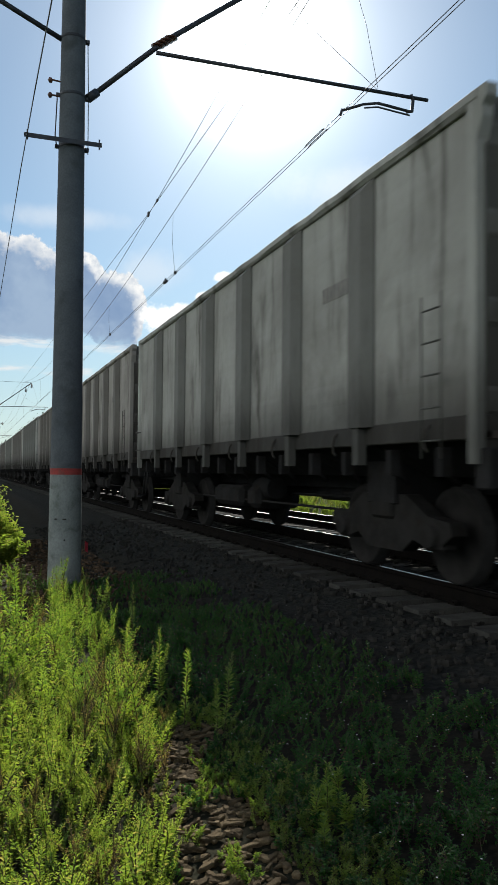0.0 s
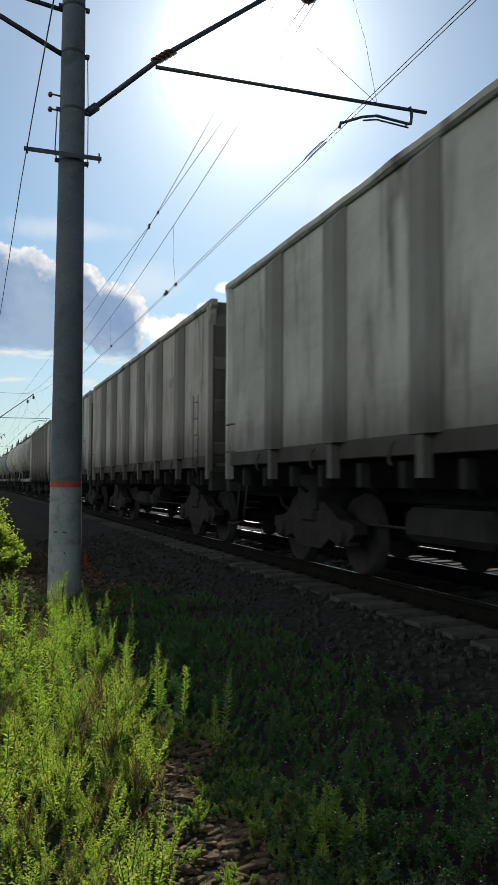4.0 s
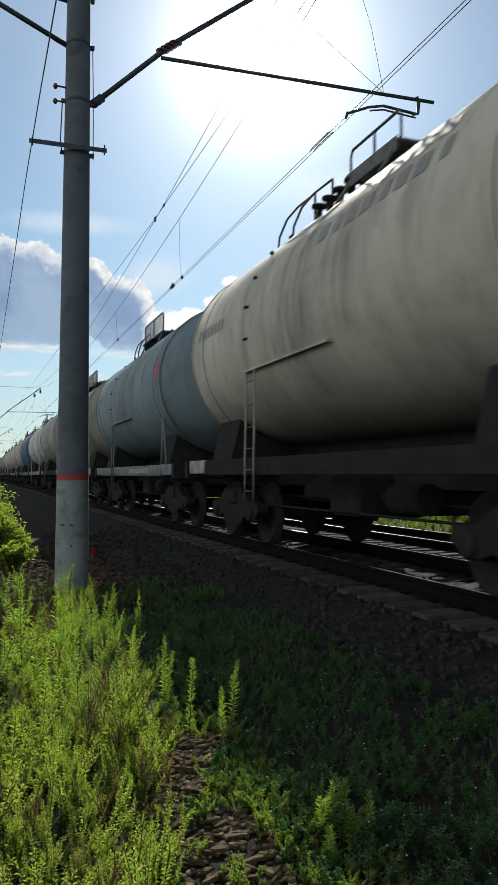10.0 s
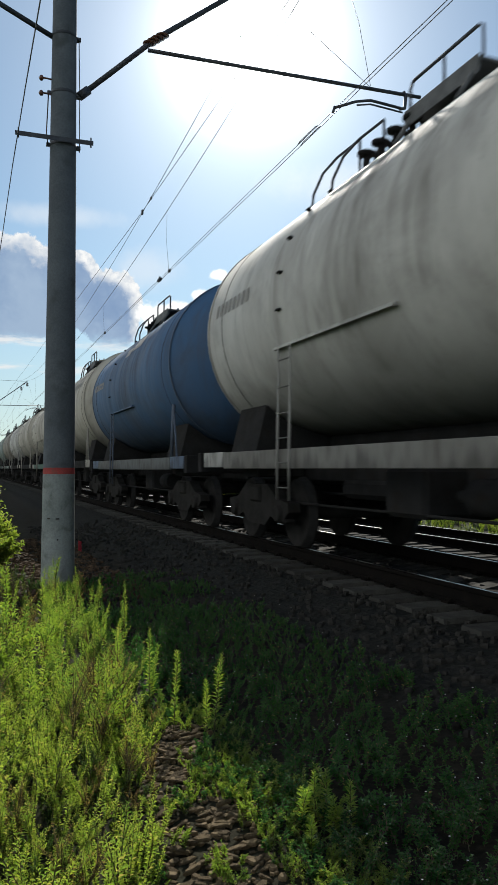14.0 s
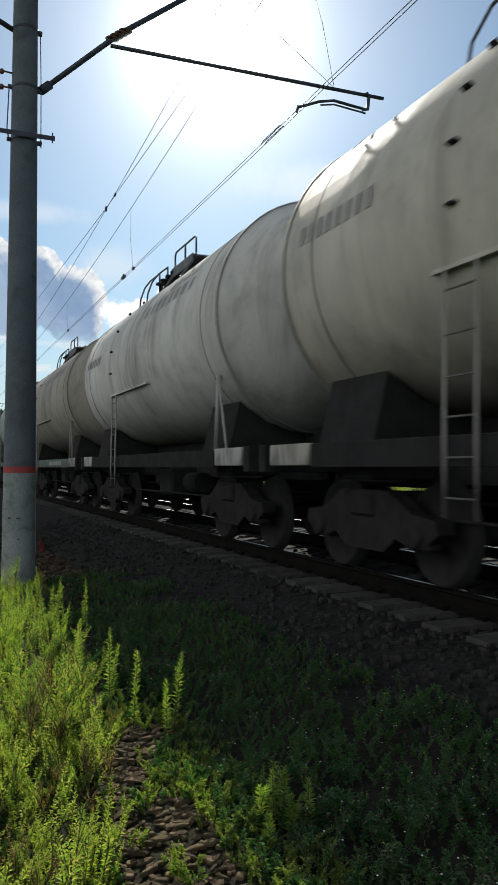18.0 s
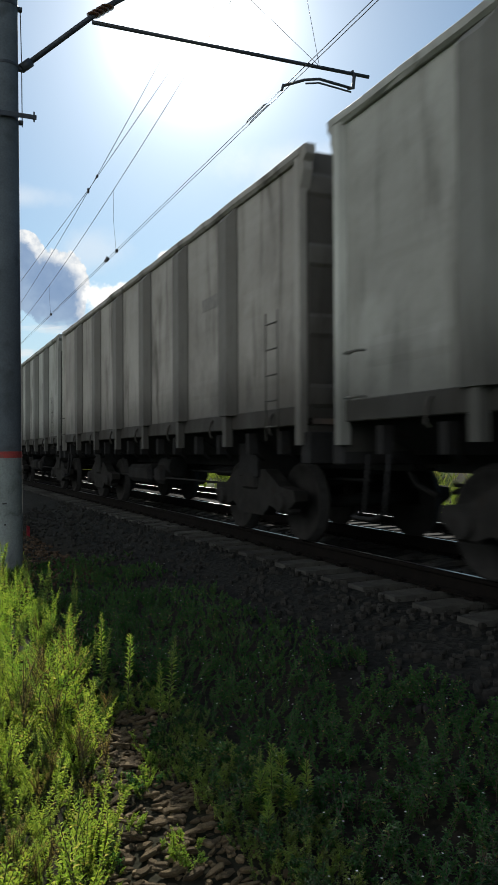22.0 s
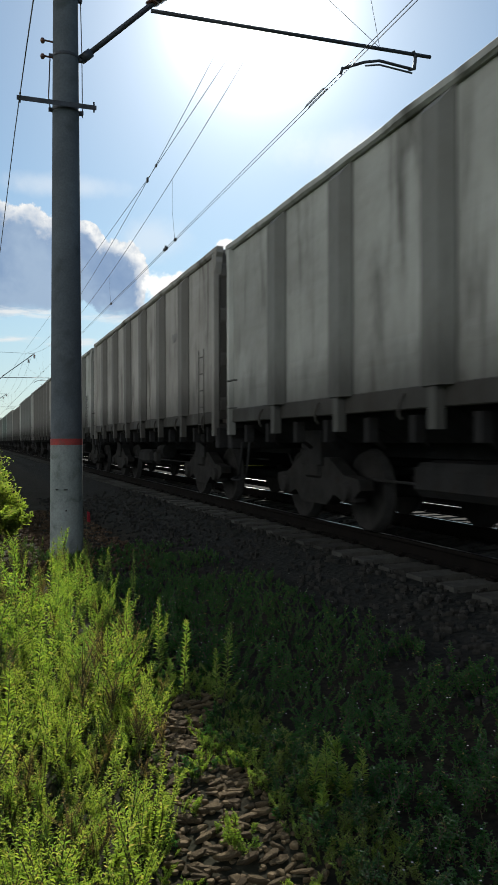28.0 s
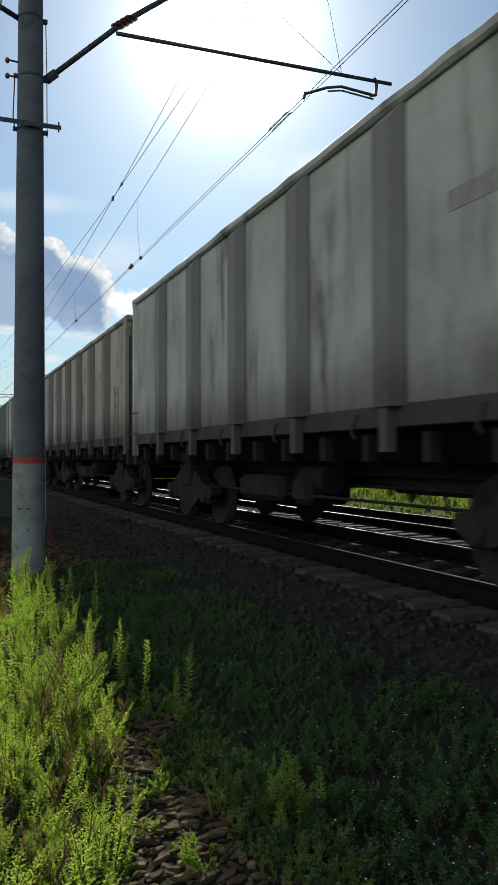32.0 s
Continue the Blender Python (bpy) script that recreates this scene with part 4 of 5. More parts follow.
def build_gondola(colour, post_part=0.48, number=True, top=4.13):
    w = new("gondola_wagon")
    rise = (top - G_LOW) / (G_TOP - G_LOW)
    taller = Matrix.Translation((0, 0, G_LOW * (1 - rise))) @ Matrix.Diagonal((1, 1, rise, 1))
    # posts darker than the sheet: the shade of their flanks is in the tint
    post_shade_tone = [c * post_part for c in colour]
    for s in (-1, 1):
        turn = 0 if s < 0 else 180
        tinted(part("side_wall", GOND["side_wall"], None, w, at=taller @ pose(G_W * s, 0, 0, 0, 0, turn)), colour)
        tinted(part("top_chord", GOND["top_chord"], None, w, at=taller @ pose(G_W * s, 0, 0, 0, 0, turn)), colour)
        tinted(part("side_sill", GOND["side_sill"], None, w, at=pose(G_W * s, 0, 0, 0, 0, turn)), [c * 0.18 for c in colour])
        for k in range(1, 7):
            tinted(part("post", GOND["post"], None, w, at=taller @ pose(G_W * s, -G_HALF + 0.15 + k * BAY, 0, 0, 0, turn)), post_shade_tone)
        for e in (-1, 1):
            m = pose(G_W * s, G_HALF * e, 0, 0, 0, turn)
            fl = Matrix.Diagonal((1, -1 if (e > 0) == (s < 0) else 1, 1, 1))
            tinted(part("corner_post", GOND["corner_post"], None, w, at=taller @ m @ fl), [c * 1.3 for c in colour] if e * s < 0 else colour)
            tinted(part("chord_end", GOND["chord_end"], None, w, at=taller @ pose(G_W * s, G_HALF * e, 0) @ Matrix.Diagonal((1, e, 1, 1))), colour)
        for k in range(7):
            part("hatch", GOND["hatch"], None, w, at=pose(0, (-G_HALF + 0.15 + (k + 0.5) * BAY) * (1 if s < 0 else -1), 0, 0, 0, turn))
        for k in range(7) if s < 0 else ():
            tinted(part("latch", GOND["latch"], None, w, "scuffed pale hatch latch", at=pose(0, -G_HALF + 0.15 + (k + 0.33) * BAY, 0)), (0.07, 0.07, 0.068))
        if s < 0:
            steps_ = tinted(part("ladder", GOND["stiles"], None, w, at=pose(0, -G_HALF + 0.55, 0)), [c * 0.6 for c in colour])
            for k in range(5):
                tinted(part("rung", GOND["rung"], None, steps_, at=pose(-1.60, 0, 1.35 + 0.28 * k)), [c * 0.6 for c in colour])
        part("step", GOND["step"], None, w, at=pose(0, (G_HALF - 0.75) * -s, 0, 0, 0, turn))
        for z in (1.55, 1.95):
            tinted(part("grab_iron", GOND["grab_iron"], None, w, at=pose(0, (G_HALF - 0.5) * -s, z, 0, 0, turn)), colour)
    for e in (-1, 1):
        # ends turned from the light: their shade is mixed into wall and rib tints
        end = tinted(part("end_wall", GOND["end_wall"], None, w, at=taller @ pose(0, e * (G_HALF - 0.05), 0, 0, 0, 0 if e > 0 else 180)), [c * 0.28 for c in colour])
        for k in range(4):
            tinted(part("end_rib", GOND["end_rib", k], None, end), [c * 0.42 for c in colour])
        part("end_beam", GOND["end_beam"], None, w, at=pose(0, e * (G_HALF + 0.02), 0))
        part("coupler", COUPLER, None, w, "dark automatic coupler with hose", at=pose(0, e * 6.75, 0, 0, 0, 0 if e > 0 else 180))
        add_bogie(w, 4.33 * e)
    for k in range(2):
        part("equipment_box", GOND["equipment_box", k], None, w)
    for k in ("floor_plate", "centre_sill", "brake_rigging", "brake_cylinder", "air_tank", "brake_pipe"):
        part(k, GOND[k], None, w)
    if number:
        tagged(part("stencil_mark", GOND["stencil_bars"], None, w, "row of pale stencilled marks", at=pose(-G_W - 0.004, -4.3, 3.0) @ Matrix.Diagonal((1, 0.6, 0.7, 1))), kind="stuff")
    return w


# Tank wagon
T_HALF, T_R, T_C = 5.38, 1.62, 3.17


def tank_meshes():
    out = {}
    b = B()
    prof = [(-T_HALF - 0.0, 0.0), (-T_HALF + 0.02, 0.45), (-T_HALF + 0.10, 0.85), (-T_HALF + 0.22, 1.18), (-T_HALF + 0.38, 1.39), (-T_HALF + 0.52, 1.49), (-T_HALF + 0.64, T_R)]
    whole = prof + [(-2.6, T_R), (0, T_R), (2.6, T_R)] + [(-s, r) for s, r in prof[::-1]]
    lathe(b, whole, (0, 0, T_C), "y", 56)
    bmesh.ops.remove_doubles(b, verts=b.verts[:], dist=0.0005)
    out["shell"] = to_mesh("shell", b, "tank")
    b = B()
    lathe(b, [(-0.035, T_R), (-0.035, T_R + 0.012), (0.035, T_R + 0.012), (0.035, T_R)], (0, 0, T_C), "y", 56)
    out["band"] = to_mesh("band", b, "tank")
    b = B()
    lathe(b, [(-0.01, T_R), (0.0, T_R + 0.006), (0.01, T_R)], (0, 0, T_C), "y", 56)
    out["seam"] = to_mesh("seam", b, "soot")
    b = B()
    lathe(b, [(T_R - 0.05, 0.42), (T_R + 0.20, 0.42), (T_R + 0.20, 0.47), (T_R + 0.24, 0.47), (T_R + 0.28, 0.3), (T_R + 0.29, 0.0)], (0, 0, T_C), "z", 24)
    for k in range(8):
        a = 0.785 * k
        tube(b, (0.44 * math.cos(a), 0.44 * math.sin(a), T_C + T_R + 0.16), (0.44 * math.cos(a), 0.44 * math.sin(a), T_C + T_R + 0.29), 0.025, seg=6)
    out["manhole"] = to_mesh("manhole", b, "tank")
    b = B()
    box(b, -0.14, 0.14, -5.95, 5.95, 0.86, 1.2, 0.01)
    out["centre_sill"] = to_mesh("centre_sill", b, "soot")
    b = B()
    box(b, -0.035, 0.035, -5.9, 5.9, 0.92, 1.2)
    out["stringer"] = to_mesh("stringer", b, "soot")
    b = B()
    box(b, -0.14, 0.14, -5.2, 5.2, 1.2, 1.62)
    out["keel"] = to_mesh("keel", b, "soot")
    b = B()
    box(b, -0.5, 0.5, -0.6, 2.3, 0.70, 0.95, 0.06)
    out["valve_box"] = to_mesh("valve_box", b, "soot")
    b = B()
    box(b, -1.45, 1.45, -0.05, 0.05, 1.10, 1.22)
    out["cross_beam"] = to_mesh("cross_beam", b, "soot")
    b = B()
    box(b, -1.2, 1.2, -0.3, 0.3, 0.96, 1.22, 0.02)
    out["bolster_beam"] = to_mesh("bolster_beam", b, "soot")
    b = B()
    box(b, -0.95, 0.95, -0.45, 0.35, 0.58, 1.1, 0.05)
    out["equipment_box"] = to_mesh("equipment_box", b, "soot")
    b = B()
    box(b, -0.03, 0.03, -4.3, 4.3, 1.08, 1.32, 0.006)
    out["side_sill"] = to_mesh("side_sill", b, "frame_paint")
    b = B()
    box(b, -0.03, 0.03, -4.3, 4.3, 1.08, 1.32, 0.006)
    out["dark_sill"] = to_mesh("side_sill", b, "soot")
    b = B()
    extrude(b, [(-1.35, 1.20), (1.35, 1.20), (1.16, 1.98), (1.06, 1.9), (0.75, 1.70), (0, 1.57), (-0.75, 1.70), (-1.06, 1.9), (-1.16, 1.98)], -0.55, 0.55, "y")
    out["saddle"] = to_mesh("saddle", b, "soot")
    b = B()
    box(b, -1.52, 1.52, -0.09, 0.09, 1.02, 1.34, 0.012)
    out["end_beam"] = to_mesh("end_beam", b, "soot")
    # top platform of expanded metal on brackets
    b = B()
    z = T_C + T_R + 0.06
    box(b, 0.28, 0.75, -0.92, 0.92, z, z + 0.035, 0.006)
    out["platform"] = to_mesh("platform", b, "grating")
    b = B()
    pipe(b, [(0.7, 0, z), (0.95, 0, T_C + math.sqrt(T_R ** 2 - 0.95 ** 2))], 0.025, 6)
    out["bracket"] = to_mesh("bracket", b, "grating")
    b = B()
    pipe(b, [(-0.70, 0.9, z), (-0.70, 0.9, z + 0.30), (-0.70, 0.82, z + 0.37), (-0.70, -0.80, z + 0.37), (-0.70, -0.9, z + 0.33), (-0.70, -0.9, z)], 0.018, 6)
    pipe(b, [(-0.70, 0, z), (-0.70, 0, z + 0.37)], 0.018, 6)
    out["railing"] = to_mesh("railing", b, "galv")
    b = B()
    box(b, -0.775, -0.752, -0.92, 0.92, z - 0.13, z + 0.05, 0.004)
    out["fascia"] = to_mesh("fascia", b, "grating")
    # mesh panel for the caged kind
    b = B()
    for k in range(24):
        y = -0.9 + 1.8 * k / 23
        box(b, -0.715, -0.707, y - 0.006, y + 0.006, z, z + 0.38)
    for k in range(9):
        box(b, -0.717, -0.705, -0.9, 0.9, z + 0.042 * k, z + 0.042 * k + 0.009)
    out["mesh_panel"] = to_mesh("mesh_panel", b, "grating")
    # curved ladder over the side of the shell
    b = B()
    arc = [(-(T_R + 0.07) * math.cos(a), T_C + (T_R + 0.07) * math.sin(a)) for a in [radians(q) for q in (-38, -20, 0, 20, 38, 54, 68)]]
    way = [(-1.56, 0.70), (-1.56, 1.3), (-1.55, 1.9), (-1.55, T_C - 0.60)]
    pipe(b, [(x, -0.19, zz) for x, zz in way], 0.016, 6)
    out["ladder"] = to_mesh("ladder", b, "frame_paint")
    b = B()
    box(b, -T_R - 0.045, -T_R + 0.02, -0.055, 0.055, -0.012, 0.012, 0.004)
    out["foothold"] = to_mesh("foothold", b, "soot")
    out["rungs"] = []
    for (xa, za), (xb, zb) in zip(way, way[1:]):
        k = max(1, round(math.hypot(xb - xa, zb - za) / 0.3))
        out["rungs"] += [(xa + (xb - xa) * (i + 0.5) / k, za + (zb - za) * (i + 0.5) / k) for i in range(k)]
    b = B()
    top = T_C + T_R
    pipe(b, [(-0.78, 0.75, top - 0.42), (-0.78, 0.62, top - 0.02), (-0.74, 0.40, top + 0.20), (-0.70, 0.05, top + 0.29), (-0.66, -0.5, top + 0.31)], 0.018, 6)
    pipe(b, [(-0.66, -0.5, top + 0.31), (-0.66, -0.5, top - 0.15)], 0.018, 6)
    out["hoop"] = to_mesh("hoop", b, "galv")
    # humped filling pipes between ladder and platform
    b = B()
    pipe(b, [(-0.70, -0.09, top - 0.25), (-0.70, -0.09, top + 0.02), (-0.55, 0.0, top + 0.10), (-0.40, 0.09, top + 0.04), (-0.40, 0.09, top - 0.1)], 0.045, 8)
    lathe(b, [(-0.02, 0.11), (0.02, 0.11)], (-0.70, -0.09, top + 0.04), "z", 12, True)
    out["pipe_bend"] = to_mesh("pipe_bend", b, "soot")
    # ledge along the lower shell, brace struts, walkway chock
    b = B()
    box(b, -1.56, -1.40, -0.9, 2.1, T_C - 0.62, T_C - 0.585)
    out["ledge"] = to_mesh("ledge", b, "tank")
    b = B()
    pipe(b, [(-1.46, 0, 1.3), (-1.42, 0.0, 2.35)], 0.035, 8)
    out["brace"] = to_mesh("brace", b, "frame_paint")
    b = B()
    pipe(b, [(-1.46, -0.42, 1.3), (-1.42, -0.03, 2.2)], 0.018, 6)
    out["stay"] = to_mesh("stay", b, "frame_paint")
    b = B()
    box(b, -1.50, -1.44, -0.5, 0.5, 1.10, 1.33, 0.008)
    out["end_sill"] = to_mesh("end_sill", b, "frame_paint")
    b = B()
    tube(b, (0, 0, 0.62), (0, 0, 1.6), 0.14, seg=14)
    tube(b, (0, 0, 0.55), (0, 0, 0.64), 0.19, seg=14)
    out["outlet"] = to_mesh("outlet", b, "soot")
    for y, k in ((-0.5, 0), ):
        b = B()
        lathe(b, [(T_R - 0.03, 0.07), (T_R + 0.2, 0.07), (T_R + 0.2, 0.11), (T_R + 0.25, 0.11), (T_R + 0.27, 0.0)], (0, 0, T_C), "z", 14)
    out["valve"] = to_mesh("valve", b, "soot")
    # blocks where lettering is, bent round the shell
    def on_shell(bm, y0, y1, a0, a1, lift=0.006):
        n = 4
        r = T_R + lift
        for i in range(n):
            p0, p1 = a0 + (a1 - a0) * i / n, a0 + (a1 - a0) * (i + 1) / n
            q = [(-r * math.cos(p), y, T_C + r * math.sin(p)) for p, y in ((p0, y0), (p0, y1), (p1, y1), (p1, y0))]
            bm.faces.new([bm.verts.new(v) for v in q])
    b = B()
    for k in range(8):
        on_shell(b, -3.3 + 0.36 * k, -3.3 + 0.36 * k + (0.24 if k % 3 else 0.15), 0.36, 0.50)
    for k in range(4):
        on_shell(b, -3.2 + 0.42 * k, -3.2 + 0.42 * k + 0.28, 0.56, 0.68)
    out["big_bars"] = to_mesh("big_bars", b, "mark_dark")
    b = B()
    for k in range(8):
        on_shell(b, 2.9 + 0.19 * k, 2.9 + 0.19 * k + 0.12, 0.10, 0.22)
    out["number_bars"] = to_mesh("number_bars", b, "mark_dark")
    b = B()
    for k in range(12):
        box(b, -0.036, -0.030, -1.4 + 0.2 * k, -1.4 + 0.2 * k + 0.12, 1.14, 1.26)
    out["sill_bars"] = to_mesh("sill_bars", b, "mark")
    b = B()
    on_shell(b, -4.5, -4.18, 0.05, 0.24)
    on_shell(b, -4.45, -4.3, -0.1, 0.0)
    out["diamond_plate"] = to_mesh("diamond_plate", b, "rag")
    b = B()
    on_shell(b, -1.2, -0.2, 0.5, 0.72)
    on_shell(b, -0.1, 0.5, 0.45, 0.6)
    out["pale_bars"] = to_mesh("pale_bars", b, "mark")
    return out


TANK = tank_meshes()


def build_tank(colour, sill=(0.30, 0.32, 0.31), caged=False, lettered="big", ledge=True, long_walk=False, braces=True, stripe=None, piped=True, marks=False):
    w = new("tank_wagon")
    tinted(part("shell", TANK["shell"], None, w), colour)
    for y in (-T_HALF + 0.66, T_HALF - 0.66):
        tinted(part("band", TANK["band"], None, w, at=pose(0, y, 0)), [c * 0.8 for c in colour])
    for y in (-4.05, 4.05):
        part("seam", TANK["seam"], None, w, at=pose(0, y, 0))
    if stripe:
        for k in range(10):
            tinted(part("band", TANK["band"], None, w, "painted ring", at=pose(0, -T_HALF + 0.75 + 0.07 * k, 0)), stripe)
    sill = [c * 0.35 for c in sill]
    climb = 4.45 if long_walk else 1.75
    pale = [0.06 + 0.55 * c for c in colour]
    tinted(part("manhole", TANK["manhole"], None, w), [c * 0.8 for c in colour])
    for k in ("centre_sill", "keel", "valve_box"):
        part(k, TANK[k], None, w)
    for x in (-0.415, 0.415):
        part("stringer", TANK["stringer"], None, w, at=pose(x, 0, 0))
    part("equipment_box", TANK["equipment_box"], None, w)
    for y in (-2.1, 0, 2.1):
        part("cross_beam", TANK["cross_beam"], None, w, at=pose(0, y, 0))
    for y in (-3.9, 3.9):
        part("bolster_beam", TANK["bolster_beam"], None, w, at=pose(0, y, 0))
    for s in (-1, 1):
        bare = max(sill) < 0.05
        tinted(part("side_sill", TANK["dark_sill" if bare else "side_sill"], None, w, "" if bare else "pale painted side sill", at=pose(1.47 * s, 0, 0, 0, 0, 0 if s < 0 else 180)), sill)
        if s < 0:
            side = tinted(part("ladder", TANK["ladder"], None, w, at=pose(0, climb, 0)), pale)
            tinted(part("stile", TANK["ladder"], None, side, at=pose(0, 0.38, 0)), pale)
            for x, z in TANK["rungs"]:
                tinted(part("rung", GOND["rung"], None, side, at=pose(x, 0, z) @ Matrix.Diagonal((1, 1.3, 1, 1))), pale)
            for a in (-6, 10, 26, 42, 56):
                part("foothold", TANK["foothold"], None, w, at=pose(0, climb, T_C, 0, a, 0))
            for yy in (climb - 0.4, climb + 0.2):
                part("hoop_rail", TANK["hoop"], None, w, "bent tube handrail", at=pose(0, yy, 0))
        if ledge:
            tinted(part("ledge", TANK["ledge"], None, w, at=pose(0, 0, 0, 0, 0, 0 if s < 0 else 180)), colour)
    for e in (-1, 1):
        tinted(part("saddle", TANK["saddle"], None, w, at=pose(0, 3.9 * e, 0)), [c * 0.5 for c in sill])
        tinted(part("end_beam", TANK["end_beam"], None, w, at=pose(0, 5.55 * e, 0)), [c * 0.7 for c in sill])
        part("coupler", COUPLER, None, w, "dark automatic coupler with hose", at=pose(0, 5.80 * e, 0, 0, 0, 0 if e > 0 else 180))
        add_bogie(w, 3.9 * e)
        tinted(part("end_sill", TANK["end_sill"], None, w, "short pale end sill", at=pose(0, 4.85 * e, 0)), pale)
        if braces and e < 0:
            post = tinted(part("brace", TANK["brace"], None, w, "pale upright strut", at=pose(0, -4.3, 0)), pale)
            tinted(part("stay", TANK["stay"], None, post), pale)
    spots = (-0.3, 1.5, 3.3) if long_walk else (0.2, ) if caged else (-0.45, )
    lift = 1.45 if caged else 1.0
    foot = T_C + T_R + 0.06
    squeeze = Matrix.Translation((0, 0, foot * (1 - lift))) @ Matrix.Diagonal((1, 1.0 if long_walk else 1.32 if caged else 0.72, lift, 1))
    for y in (0.25, 0.6, 0.95, 1.3) if piped else ():
        part("pipe_bend", TANK["pipe_bend"], None, w, at=pose(0, y, 0))
    for y in spots:
        for s in (0, 180):
            deck = part("platform", TANK["platform"], None, w, "dark grated top walkway", at=pose(0, y, 0, 0, 0, s) @ squeeze)
            if not caged:
                part("fascia", TANK["fascia"], None, deck, at=Matrix.Rotation(math.pi, 4, "Z"))
            for k in (-0.8, 0.8):
                part("bracket", TANK["bracket"], None, deck, at=pose(0, k, 0))
            part("railing", TANK["railing"], None, w, at=pose(0, y, 0, 0, 0, s) @ squeeze)
        if caged:
            part("mesh_panel", TANK["mesh_panel"], None, w, at=pose(0, y, 0) @ squeeze)
    for y in (-1.15, 1.15, 1.6):
        part("valve", TANK["valve"], None, w, at=pose(0, y, 0))
    part("outlet", TANK["outlet"], None, w)
    part("brake_cylinder", GOND["brake_cylinder"], None, w, at=pose(0, -1.4, 0))
    part("air_tank", GOND["air_tank"], None, w, at=pose(0, 1.6, 0))
    part("brake_pipe", GOND["brake_pipe"], None, w, at=Matrix.Diagonal((1, 0.85, 1, 1)))
    if marks:
        tagged(part("stencil_mark", TANK["sill_bars"], None, w, "row of small stencilled marks", at=pose(-1.47, -1.6, 0)), kind="stuff")
    if lettered == "big":
        tagged(part("painted_mark", TANK["big_bars"], None, w, "large faded painted marks"), kind="stuff")
    if lettered == "pale":
        tagged(part("painted_mark", TANK["pale_bars"], None, w, "pale painted marks"), kind="stuff")
    tagged(part("stencil_mark", TANK["number_bars"], None, w, "small faded stencilled marks"), kind="stuff")
    if lettered == "plate":
        part("diamond_plate", TANK["diamond_plate"], None, w, "small red hazard plates")
    return w


# ---- the train: wagons in order, each with its place along the train ----
GREY, WARM, GREEN, BLUE = (0.335, 0.342, 0.318), (0.30, 0.288, 0.265), (0.24, 0.295, 0.265), (0.05, 0.11, 0.21)
CREAM, WHITE, SKYB, TEAL = (0.43, 0.41, 0.355), (0.48, 0.48, 0.455), (0.15, 0.205, 0.24), (0.21, 0.265, 0.245)
SMOKE, SAND = (0.24, 0.235, 0.215), (0.28, 0.262, 0.225)
OLIVE, STEEL = (0.24, 0.24, 0.20), (0.26, 0.278, 0.25)
G_PITCH, T_PITCH = 14.1, 12.1
train = []
FIRST_FAR = 18.52
gond_tones = [GREY, GREEN, GREY, WARM, WARM, GREY, WARM, GREY, WARM]
first_tops = [4.13, 4.13, 4.15, 4.20, 4.15, 4.20, 4.16, 4.15, 4.20]
where = FIRST_FAR - G_HALF - 2 * G_PITCH
for k in range(9):
    w = build_gondola(gond_tones[k], top=first_tops[k])
    train.append((tagged(w, "grey dirty open gondola wagon with ribbed sides" if k % 2 else "open steel gondola wagon, faded and streaked", "freight wagon", "wagons of the passing train"), where))
    where += G_PITCH
where += (T_PITCH - G_PITCH) / 2
tank_kinds = [
    dict(colour=SMOKE, sill=(0.40, 0.42, 0.41), lettered="pale", marks=True),
    dict(colour=CREAM, sill=(0.04, 0.04, 0.04), lettered="pale"),
    dict(colour=CREAM, sill=(0.04, 0.04, 0.04), lettered="big"),
    dict(colour=SKYB, marks=True, sill=(0.45, 0.47, 0.45), caged=True, lettered="plate"),
    dict(colour=OLIVE, sill=(0.34, 0.40, 0.37), caged=True, lettered="pale", ledge=False),
    dict(colour=STEEL, sill=(0.04, 0.04, 0.04), lettered="plate"),
    dict(colour=WHITE, sill=(0.5, 0.5, 0.47), lettered="plate"),
    dict(colour=BLUE, sill=(0.3, 0.33, 0.34), lettered="pale"),
    dict(colour=CREAM, sill=(0.04, 0.04, 0.04), lettered="big"),
    dict(colour=CREAM, sill=(0.20, 0.40, 0.32), lettered="pale", stripe=(0.15, 0.19, 0.21)),
    dict(colour=CREAM, sill=(0.04, 0.04, 0.04), lettered="pale"),
    dict(colour=WHITE, sill=(0.04, 0.04, 0.04), lettered="big"),
    dict(colour=SAND, sill=(0.20, 0.32, 0.27), lettered="big", marks=True),
    dict(colour=TEAL, sill=(0.09, 0.15, 0.13), lettered="none", long_walk=True, ledge=False),
]
tank_words = {SAND: "sand-coloured tank wagon with a pale green sill", SMOKE: "smoke-grey tank wagon with brown stains", OLIVE: "olive-grey tank wagon with a caged platform", STEEL: "grey-green tank wagon with pale ladder posts", CREAM: "cream tank wagon with dirt streaks and a ladder", WHITE: "dirty white tank wagon with top platform", SKYB: "blue-grey tank wagon with a caged platform", TEAL: "dark green tank wagon with a top walkway", BLUE: "deep blue tank wagon with top platform"}
far_rims = [113.7, 125.9, 138.1, 150.3, 162.5, 174.7, 186.9, 198.9, 209.9, 221.9, 233.9, 245.5, 257.5, 269.4]
taller = [0.975, 1, 1.02, 1, 1, 1.03, 1.02, 1, 1.04, 1, 1.02, 1.02, 1.02, 1.022]
for k, rim in zip(tank_kinds, far_rims):
    w = build_tank(**k)
    w.scale = (1, 0.93 if rim == 209.9 else 1, taller[far_rims.index(rim)])
    train.append((tagged(w, tank_words[k["colour"]], "tank wagon", "wagons of the passing train"), rim - T_HALF + 0.5))
where = 271.08 + G_HALF
